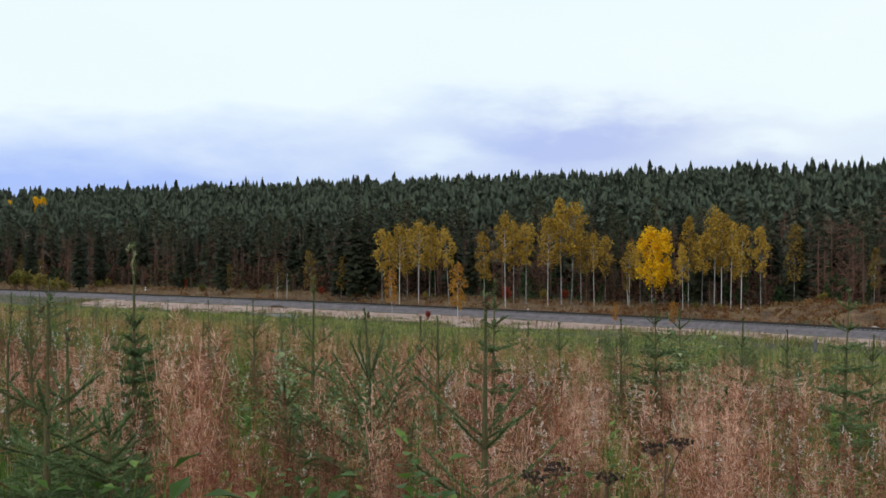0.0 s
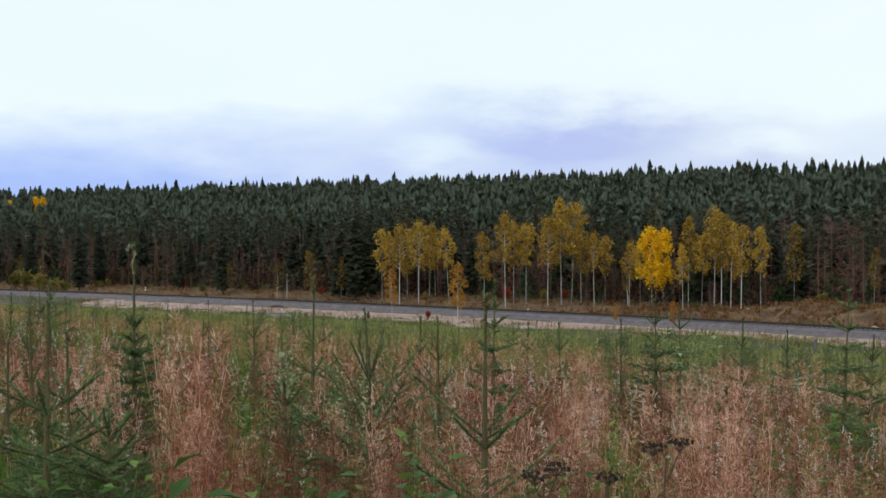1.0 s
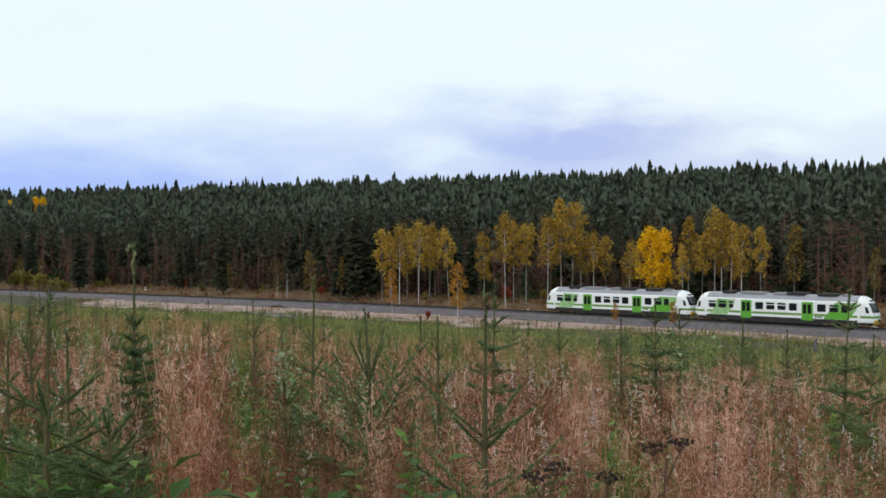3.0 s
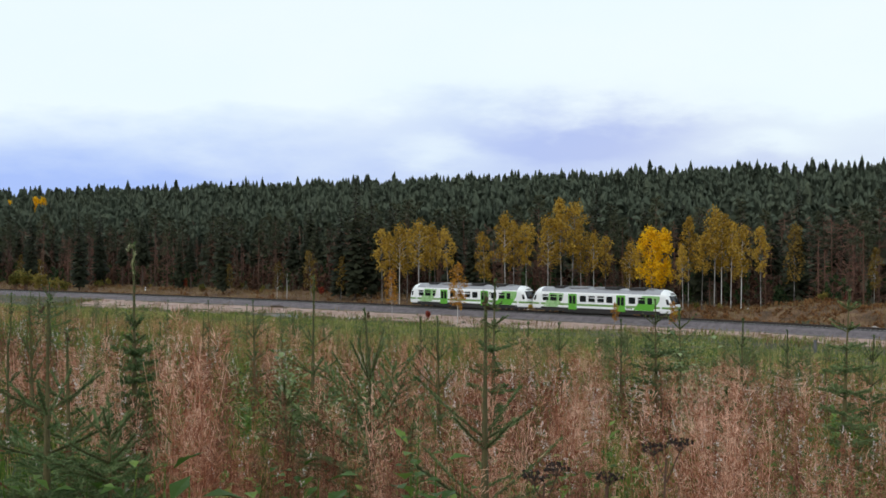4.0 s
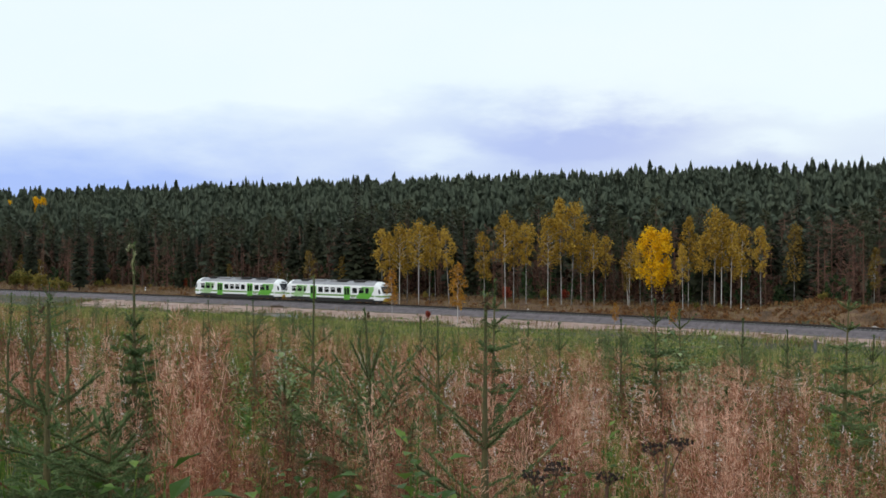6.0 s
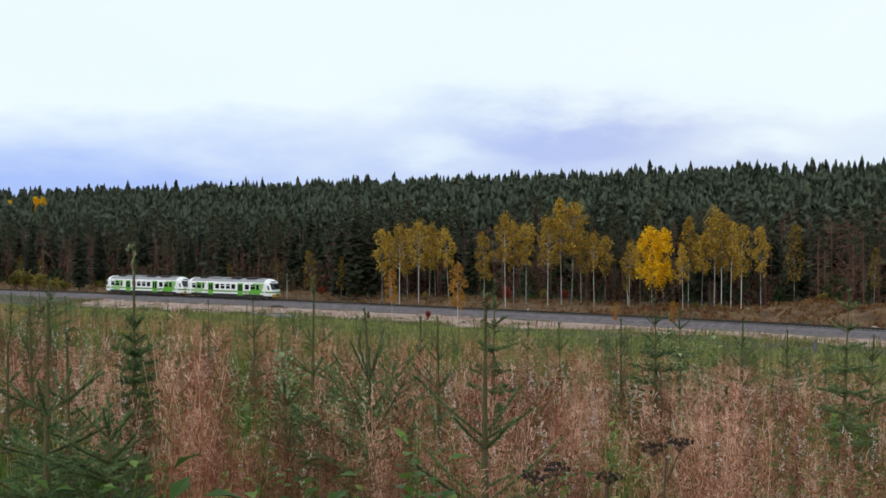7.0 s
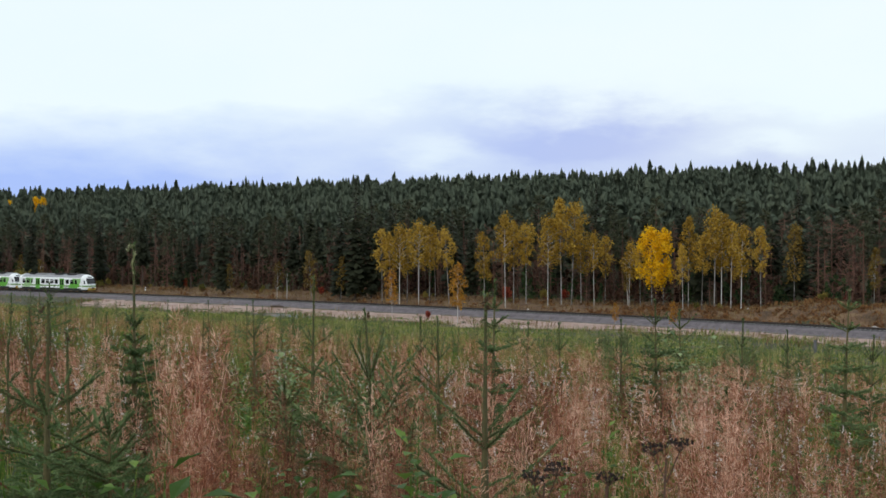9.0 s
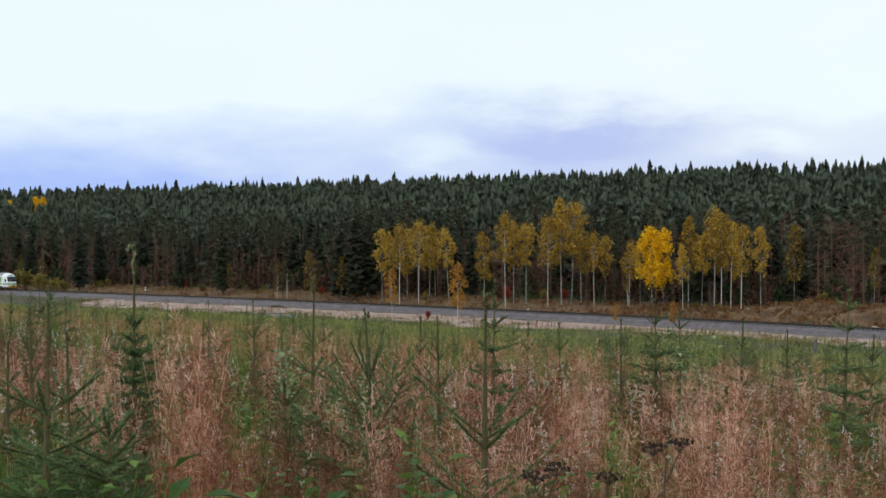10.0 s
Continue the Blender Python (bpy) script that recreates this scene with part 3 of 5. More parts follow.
# ---- tree kinds ----
def spruce_mesh(seed, H, spread, levels, per, sides=6, low=0.06, ragged=0.3, plain=False):
    """Trunk and drooping boughs; each bough a jagged, drooping fan of sprays."""
    r = np.random.default_rng(seed)
    bend = r.normal(0, 0.004, 2) * H
    tv, tf = tube([(0, 0, -0.4), (bend[0] * 0.3, bend[1] * 0.3, H * 0.4), (bend[0], bend[1], H)], [0.009 * H + 0.03, 0.0065 * H, 0.01], sides)
    pieces = []
    for i in range(levels):
        t = i / (levels - 1)
        z = H * (low + (0.985 - low) * t)
        reach = spread * ((1 - t) ** (0.62 if plain else 0.78)) * (0.55 + 0.45 * min(1, t / 0.15)) + 0.10 + 0.006 * H
        n = max(3, int(per * (1 - 0.5 * t)))
        for k in range(n):
            a = (k + r.random()) * 2 * math.pi / n
            L = reach * (1 - ragged + 2 * ragged * r.random() * 0.9)
            droop = (0.42 - 0.38 * t) * L + r.normal(0, 0.06) * L
            z0 = z + r.normal(0, 0.25) * H / levels
            d, p = np.array([math.cos(a), math.sin(a), 0]), np.array([-math.sin(a), math.cos(a), 0])
            c0 = np.array([bend[0] * t, bend[1] * t, z0])
            up = np.array([0, 0, 1.0])
            w = L * (0.24 + 0.12 * r.random()) + 0.05
            v = [c0 + up * 0.1, c0 + d * L * 0.45 + p * w - up * (droop * 0.5 + w * 0.35), c0 + d * L * 0.5 + up * (-droop * 0.35 + 0.08 * L), c0 + d * L * 0.45 - p * w - up * (droop * 0.5 + w * 0.35),
                 c0 + d * L * 0.85 + p * w * 0.6 - up * (droop * 0.9 + w * 0.3), c0 + d * L * 0.85 - p * w * 0.6 - up * (droop * 0.9 + w * 0.3), c0 + d * L * 1.05 - up * (droop * 0.85 - 0.12 * L * t)]
            f = [(0, 1, 2), (0, 2, 3), (2, 1, 4), (2, 5, 3), (2, 4, 6), (2, 6, 5)]
            if plain:
                v, f = [c0 + up * 0.45, c0 + d * L * 0.6 + p * w * 1.3 - up * (droop * 0.6 + w), c0 + d * L * 0.6 - p * w * 1.3 - up * (droop * 0.6 + w), c0 + d * L * 1.05 - up * droop], [(0, 1, 3), (0, 3, 2)]
            pieces.append((v, f))
    tipv = [(bend[0] - 0.12, bend[1], H * 0.965), (bend[0] + 0.12, bend[1], H * 0.965), (bend[0], bend[1] + 0.05, H + 0.05)]
    pieces.append((tipv, [(0, 1, 2)]))
    return (tv, tf), join(pieces)


def clump(r, n, centre, radii, size):
    """n leaf sprays spread through an ellipsoid, as separate triangles."""
    d = r.normal(size=(n, 3))
    d /= np.linalg.norm(d, axis=1)[:, None]
    c = np.asarray(centre) + d * (r.random((n, 1)) ** 0.45) * np.asarray(radii)
    a, b = r.normal(size=(n, 3)), r.normal(size=(n, 3))
    a /= np.linalg.norm(a, axis=1)[:, None]
    b = np.cross(a, b)
    b /= np.linalg.norm(b, axis=1)[:, None]
    s = size * (0.6 + 0.8 * r.random((n, 1)))
    v = np.stack([c - a * s * 0.5 - b * s * 0.35, c + a * s * 0.5 - b * s * 0.3, c + b * s * 0.6 + a * s * 0.1 * r.normal(size=(n, 1))], 1).reshape(-1, 3)
    return v, np.arange(3 * n).reshape(-1, 3)


def pine_mesh(seed, H, crown=0.45, clumps=20, leaves=52, size=0.44):
    r = np.random.default_rng(seed)
    b = r.normal(0, 0.006, 2) * H
    wood = [tube([(0, 0, -0.4), (b[0] * 0.2, b[1] * 0.2, H * 0.35), (b[0] * 0.8, b[1] * 0.5, H * 0.7), (b[0], b[1], H * 0.97)], [0.0095 * H, 0.0075 * H, 0.005 * H, 0.02], 6)]
    green = []
    for i in range(clumps):
        t = (i + r.random()) / clumps
        z = H * (1 - crown + crown * t)
        reach = H * 0.125 * math.sqrt(max(0.05, 1 - t)) * (0.3 + 0.9 * r.random()) + 0.15
        a = i * 2.4 + r.normal(0, 0.4)
        e = (b[0] + math.cos(a) * reach, b[1] + math.sin(a) * reach, z + 0.25 * reach)
        wood.append(tube([(b[0] * t, b[1] * t, z - 0.3), e], [0.06, 0.02], 4))
        w = 0.045 * H * (1.15 - 0.6 * t) * (0.7 + 0.6 * r.random())
        green.append(clump(r, leaves, e, (w, w, w * 0.62), size))
    green.append(clump(r, leaves, (b[0], b[1], H * 0.97), (0.5, 0.5, 0.8), size * 0.8))
    for i in range(7):
        z, a = H * (0.25 + 0.3 * r.random()), r.random() * 6.3
        wood.append(tube([(b[0] * 0.3, b[1] * 0.3, z), (math.cos(a) * 1.1, math.sin(a) * 1.1, z - 0.1)], [0.03, 0.01], 3))
    return join(wood), join(green)


def birch_mesh(seed, H, crown=0.6, width=0.16, leaves=1250, size=0.27):
    """A slender, slightly bent trunk with ascending limbs and an uneven crown of loose leaf sprays."""
    r = np.random.default_rng(seed)
    b = r.normal(0, 0.025, 2) * H
    stem = lambda t: np.array([b[0] * t * (0.4 + 0.6 * t), b[1] * t, H * t])
    wood = [tube([(0, 0, -0.4)] + [stem(t) for t in (0.2, 0.4, 0.6, 0.8, 0.97)], [0.0056 * H, 0.005 * H, 0.0042 * H, 0.0032 * H, 0.002 * H, 0.01], 7)]
    leaf = []
    n = 30
    for i in range(n):
        t = (i + 0.9 * r.random()) / n
        c = stem(1 - crown + crown * t * 0.97)
        prof = math.sin(math.pi * (0.1 + 0.86 * t) ** 0.75) ** 0.8
        reach = H * width * prof * (0.25 + 0.95 * r.random() ** 0.8) + 0.1
        a = i * 2.4 + r.normal(0, 0.6)
        e = c + np.array([math.cos(a) * reach, math.sin(a) * reach, reach * (0.75 - 0.3 * r.random())])
        wood.append(tube([c, (c + e) / 2 + (0, 0, 0.12 * reach), e], [0.0022 * H, 0.0015 * H, 0.008], 4))
        q = max(5, int(leaves / n * (0.35 + 0.9 * r.random())))
        w = H * width * (0.22 + 0.26 * r.random())
        leaf.append(clump(r, q, e * 0.75 + c * 0.25, (w, w, w * 1.3), size))
        leaf.append(clump(r, q // 3, (c + e) / 2, (w * 0.9, w * 0.9, w * 1.1), size))
        leaf.append(clump(r, max(3, q // 6), e - (0, 0, w), (w * 0.7, w * 0.7, w * 1.6), size * 0.9))
    return join(wood), join(leaf)


def crown_form(seed, H, low, R, levels, segs, rounded):
    """A far conifer's crown: tiers of ragged, drooping skirts in one skin, pointed or rounded at the top."""
    r = np.random.default_rng(seed)
    v, f, c = [(0.0, 0.0, H)], [], H * (1 - low)
    prev = [0] * segs
    for i in range(levels):
        t = (i + 1) / levels
        prof = math.sqrt(t * (1.35 - 0.55 * t)) * 0.95 if rounded else 0.06 + 0.94 * t ** 0.85
        for k, (share, lift) in enumerate(((1.0, 0.0), (0.72, 0.25))):
            if k == 1 and i == levels - 1:
                break
            ring = []
            for j in range(segs):
                a = (j + 0.5 * (i % 2) + 0.5 * (r.random() - 0.5)) * 2 * math.pi / segs
                q = 1.25 * R * prof * share * (0.7 + 0.6 * r.random() if k == 0 else 1.0)
                v.append((q * math.cos(a), q * math.sin(a), H - c * t + c / levels * (lift + 0.3 * r.normal() * (1 - k)) - (0.0 if rounded else 0.12 * q)))
                ring.append(len(v) - 1)
            for j in range(segs):
                n = (j + 1) % segs
                if prev[j] == prev[n]:
                    f.append((prev[j], ring[j], ring[n]))
                else:
                    f += [(prev[j], ring[j], ring[n]), (prev[j], ring[n], prev[n])]
            prev = ring
    return np.array(v), np.array(f)


def dead_twigs(seed, H, reach, n):
    """Thin dead twigs round a stem up to the height H."""
    r = np.random.default_rng(seed)
    z, a, L = H * (0.06 + 0.94 * r.random(n)), r.random(n) * 6.28, reach * (0.4 + 0.6 * r.random(n))
    d = np.stack([np.cos(a), np.sin(a), 0.35 * r.normal(size=n) - 0.15], 1)
    c = np.stack([0 * z, 0 * z, z], 1)
    w = 0.03 + 0.03 * r.random(n)
    up = np.stack([0 * z, 0 * z, w], 1)
    return np.stack([c - up, c + up, c + d * L[:, None]], 1).reshape(-1, 3), np.arange(3 * n).reshape(-1, 3)


def tree_thing(name, wood, green, bark, leaf, label, category, group):
    ob = thing(name, label, category, group)
    part("trunk", mesh_from("trunk", *wood, [M[bark]], True), None, ob)
    part("crown", mesh_from("crown", *green, [M[leaf]], True), None, ob)
    return ob


def stand(x, y, yaw=0.0, size=1.0, sink=0.0):
    return Matrix.Translation((x, y, float(ground_z(x, y)) - sink)) @ Matrix.Rotation(yaw, 4, "Z") @ Matrix.Scale(size, 4)


def plant(proto, first, x, y, yaw, size):
    """Places the prototype itself the first time, then copies."""
    m = stand(x, y, yaw, size)
    if first:
        proto.matrix_world = m
        return proto
    ob = copy_thing(proto, pose(0, 0, 0))
    ob.matrix_world = m
    return ob


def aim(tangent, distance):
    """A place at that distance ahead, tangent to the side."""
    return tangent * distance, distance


# ---- the wood's edge: spruces and pines as single trees ----
def build_wood():
    r = np.random.default_rng(21)
    spruces = [tree_thing("spruce_tree", *spruce_mesh(100 + i, h, sp, 30, 9, 6, lo), "bark", "needles", "tall dark green spruce at the edge of the wood", "tree", "conifers at the wood's edge") for i, (h, sp, lo) in enumerate(((22, 2.6, 0.42), (24, 2.9, 0.10), (19, 2.4, 0.48), (23, 2.8, 0.36)))]
    pines = [tree_thing("pine_tree", *pine_mesh(200 + i, h, cr), "pine_bark", "pine", "tall pine with bare reddish trunk and high crown", "tree", "conifers at the wood's edge") for i, (h, cr) in enumerate(((22, 0.42), (20, 0.5), (23, 0.38), (21, 0.45)))]
    for i, ob in enumerate(spruces + pines):
        part("dead_wood", mesh_from("dead_wood", *dead_twigs(230 + i, 12.0, 2.0, 110), [M["dead_twigs"]]), None, ob, "dead brown lower branches")
    used = set()

    def put(kind, k, s, u, size):
        x, y, _ = on_line(s, u)
        plant(kind[k], (id(kind), k) not in used, x, y, r.random() * 6.28, size)
        used.add((id(kind), k))

    taken = []
    for i in range(4200):
        if len(taken) >= 270:
            break
        s, u = -235 + r.random() * 385, 19 + 30 * r.random() ** 1.25
        if any(abs(s - a) < 6 and (s - a) ** 2 + (u - b) ** 2 < 7.5 for a, b in taken):
            continue
        edge = 22 + 3 * math.sin(s * 0.09) + 4 * float(smooth(30, 60, s))
        if u < edge:
            continue
        taken.append((s, u))
        share = 0.62 if s < 25 and u < 32 else 0.5
        if r.random() < share * (0.75 if -75 < s < -10 else 1):
            put(spruces, r.integers(4), s, u, 0.55 + 0.36 * r.random() ** 1.5)
        else:
            put(pines, r.integers(4), s, u, 0.62 + 0.24 * r.random())
    # the tallest spruces at the edge
    for tan, d, size in ((-0.0845, 205, 1.04), (-0.0990, 207, 0.86), (-0.0690, 206, 0.90), (-0.2120, 228, 0.86), (-0.3500, 252, 0.84)):
        plant(spruces[1], False, *aim(tan, d), tan * 40, size)

    # the rest of the wood, climbing the hill behind
    whole = [crown_form(300 + i, h, lo, w, 8, 8, rnd) for i, (h, lo, w, rnd) in enumerate(((19, 0.42, 2.1, 0), (21, 0.36, 2.3, 0), (18, 0.45, 2.0, 0), (18, 0.5, 1.9, 1), (17, 0.55, 2.1, 1), (20, 0.4, 2.4, 0)))]
    tops = [crown_form(340 + i, h, lo, w, 5, 7, rnd) for i, (h, lo, w, rnd) in enumerate(((19, 0.36, 2.0, 0), (21, 0.34, 2.3, 0), (18, 0.38, 1.9, 0), (18, 0.4, 2.0, 1), (17, 0.42, 2.3, 1), (20, 0.36, 2.5, 0)))]
    pieces = []
    for lod, n, u0, u1 in ((whole, 1900, 40, 95), (tops, 15500, 90, 330), (whole, 3600, 325, 470)):
        s = -900 + r.random(n) * 1300 if u0 > 50 else -420 + r.random(n) * 640
        u = u0 + (u1 - u0) * r.random(n)
        a = PHI0 - s / 934.6
        x, y = CENTRE[0] + (RADIUS + u) * np.cos(a), CENTRE[1] + (RADIUS + u) * np.sin(a)
        ok = (np.abs(x / np.maximum(y, 1)) < 0.46) & (y > 60)
        x, y = x[ok], y[ok]
        z = ground_z(x, y)
        kind = r.choice(6, len(x), p=(0.19, 0.17, 0.17, 0.18, 0.17, 0.12))
        for k in range(6):
            q = kind == k
            m = int(q.sum())
            pieces.append(scatter(lod[k], np.stack([x[q], y[q], z[q]], 1), r.random(m) * 6.28, 0.60 + 0.26 * r.random(m) + 0.16 * (r.random(m) > 0.93), r.normal(0, 0.015, (m, 2)), 0.85 + 0.22 * r.random(m)))
    v, f = join(pieces)
    thing("far_wood", "dense green conifer wood covering the hillside, paled by painted haze", "forest", kind="stuff", data=mesh_from("far_wood", v, f, [M["far_wood"]], True))
    # bare stems and their dead lower twigs deep in the wood
    n = 1500
    s, u = -280 + r.random(n) * 450, 25 + 60 * r.random(n) ** 1.2
    places = np.array([on_line(a, b) for a, b in zip(s, u)])
    places[:, 2] = ground_z(places[:, 0], places[:, 1])
    yaw, size, lean = r.random(n) * 6.28, 0.7 + 0.5 * r.random(n), r.normal(0, 0.015, (n, 2))
    v, f = scatter(tube([(0, 0, -0.3), (0.1, 0, 6), (0, 0.1, 11)], [0.12, 0.09, 0.06], 4), places[:380], yaw[:380], size[:380], lean[:380])
    thing("bare_trunks", "thin bare reddish pine trunks deep in the wood", "tree trunks", kind="stuff", data=mesh_from("bare_trunks", v, f, [M["pine_bark"]]))
    v, f = scatter(dead_twigs(11, 12.0, 1.5, 60), places, yaw, size, lean)
    thing("dead_twigs", "dead brown lower twigs between the conifer trunks", "twigs", kind="stuff", data=mesh_from("dead_twigs", v, f, [M["dead_twigs"]]))
    # undergrowth at the foot of the wood
    for name, label, mat, count, u0, u1, size, seed in (("undergrowth", "dark young spruce undergrowth at the foot of the wood", "dark_shoots", 800, 25, 50, 0.95, 1), ("brushwood", "reddish-brown leafy brushwood under the trees", "litter", 1500, 22, 60, 0.8, 2)):
        q = np.random.default_rng(900 + seed)
        forms = [join([clump(q, 22, (q.normal(0, 0.5), q.normal(0, 0.5), 0.5 + 0.75 * k), (0.85 - 0.13 * k, 0.85 - 0.13 * k, 0.6), 0.5) for k in range(5)]) for _ in range(3)]
        s, u = -280 + q.random(count) * 440, u0 + (u1 - u0) * q.random(count)
        keep = np.sin(s * 0.13 + 2 * np.sin(u * 0.2) + seed * 2) > -0.5
        places = np.array([on_line(a, b) for a, b in zip(s[keep], u[keep])])
        places[:, 2] = ground_z(places[:, 0], places[:, 1]) - 0.2
        kind = q.integers(0, 3, len(places))
        v, f = join([scatter(forms[k], places[kind == k], q.random(int((kind == k).sum())) * 6.28, size * (0.5 + 0.8 * q.random(int((kind == k).sum()))), None, 0.8 + 0.8 * q.random(int((kind == k).sum()))) for k in range(3)])
        thing(name, label, "undergrowth", kind="stuff", data=mesh_from(name, v, f, [M[mat]]))


build_wood()


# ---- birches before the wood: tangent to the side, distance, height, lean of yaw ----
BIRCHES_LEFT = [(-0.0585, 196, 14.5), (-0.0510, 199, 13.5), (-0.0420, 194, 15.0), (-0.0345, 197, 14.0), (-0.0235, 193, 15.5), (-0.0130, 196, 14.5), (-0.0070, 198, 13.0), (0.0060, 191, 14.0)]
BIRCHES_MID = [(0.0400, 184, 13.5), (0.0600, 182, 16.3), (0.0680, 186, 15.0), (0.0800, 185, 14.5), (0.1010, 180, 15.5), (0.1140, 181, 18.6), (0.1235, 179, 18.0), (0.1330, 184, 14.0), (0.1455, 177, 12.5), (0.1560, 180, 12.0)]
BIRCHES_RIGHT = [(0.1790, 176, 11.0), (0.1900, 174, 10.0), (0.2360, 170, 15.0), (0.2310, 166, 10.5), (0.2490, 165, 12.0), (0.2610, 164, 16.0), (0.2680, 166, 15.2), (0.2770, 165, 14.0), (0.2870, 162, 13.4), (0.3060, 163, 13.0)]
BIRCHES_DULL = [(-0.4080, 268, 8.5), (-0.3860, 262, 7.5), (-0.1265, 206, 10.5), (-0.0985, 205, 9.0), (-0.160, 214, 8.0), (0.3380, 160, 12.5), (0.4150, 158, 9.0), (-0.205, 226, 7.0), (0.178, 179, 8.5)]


def build_birches():
    r = np.random.default_rng(5)
    ochre = [tree_thing("birch_tree", *birch_mesh(400 + i, 14, c, w), "birch_bark", "birch_ochre", "slender white-trunked birch with ochre autumn leaves", "tree", "birches before the wood") for i, (c, w) in enumerate(((0.54, 0.12), (0.60, 0.13), (0.50, 0.125), (0.56, 0.145), (0.58, 0.11), (0.52, 0.135)))]
    used = set()
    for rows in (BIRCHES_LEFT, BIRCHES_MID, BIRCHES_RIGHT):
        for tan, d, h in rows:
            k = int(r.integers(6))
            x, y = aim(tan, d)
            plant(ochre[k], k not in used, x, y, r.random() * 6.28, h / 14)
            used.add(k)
    dull = [tree_thing("birch_tree", *birch_mesh(430 + i, 10, 0.72, 0.14, 700, 0.26), "birch_bark", "birch_dull", "slender birch with dull olive-brown thinning leaves", "tree", "birches before the wood") for i in range(2)]
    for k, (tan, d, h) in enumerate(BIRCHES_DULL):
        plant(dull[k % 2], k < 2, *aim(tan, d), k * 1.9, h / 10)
    wood, green = birch_mesh(440, 13, 0.7, 0.19, 2100, 0.30)
    gold = tree_thing("birch_tree", wood, green, "birch_bark", "birch_yellow", "birch with glowing bright yellow leaves", "tree", "birches before the wood")
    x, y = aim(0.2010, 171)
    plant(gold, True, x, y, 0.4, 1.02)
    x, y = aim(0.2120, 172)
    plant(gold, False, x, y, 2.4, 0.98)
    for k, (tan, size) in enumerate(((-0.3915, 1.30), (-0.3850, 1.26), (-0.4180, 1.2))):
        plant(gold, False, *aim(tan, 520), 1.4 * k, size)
    orange = tree_thing("young_birch", *birch_mesh(460, 8, 0.74, 0.17, 800, 0.22), "birch_bark", "birch_orange", "small thin birch with orange leaves beside the track", "tree", "young birches beside the track")
    for k, (tan, d, h) in enumerate(((0.0140, 148, 8.6), (-0.0490, 168, 7.2), (0.1660, 142, 3.4), (0.2210, 136, 3.9))):
        x, y = aim(tan, d)
        plant(orange, k == 0, x, y, k * 1.3, h / 8)


build_birches()


# ---- young planted spruces in the field ----
M["shoot_bark"] = material("green_brown_shoot_bark", [(0.065, 0.058, 0.024), (0.145, 0.118, 0.045)], 9, 0.85, per_object=0.2)

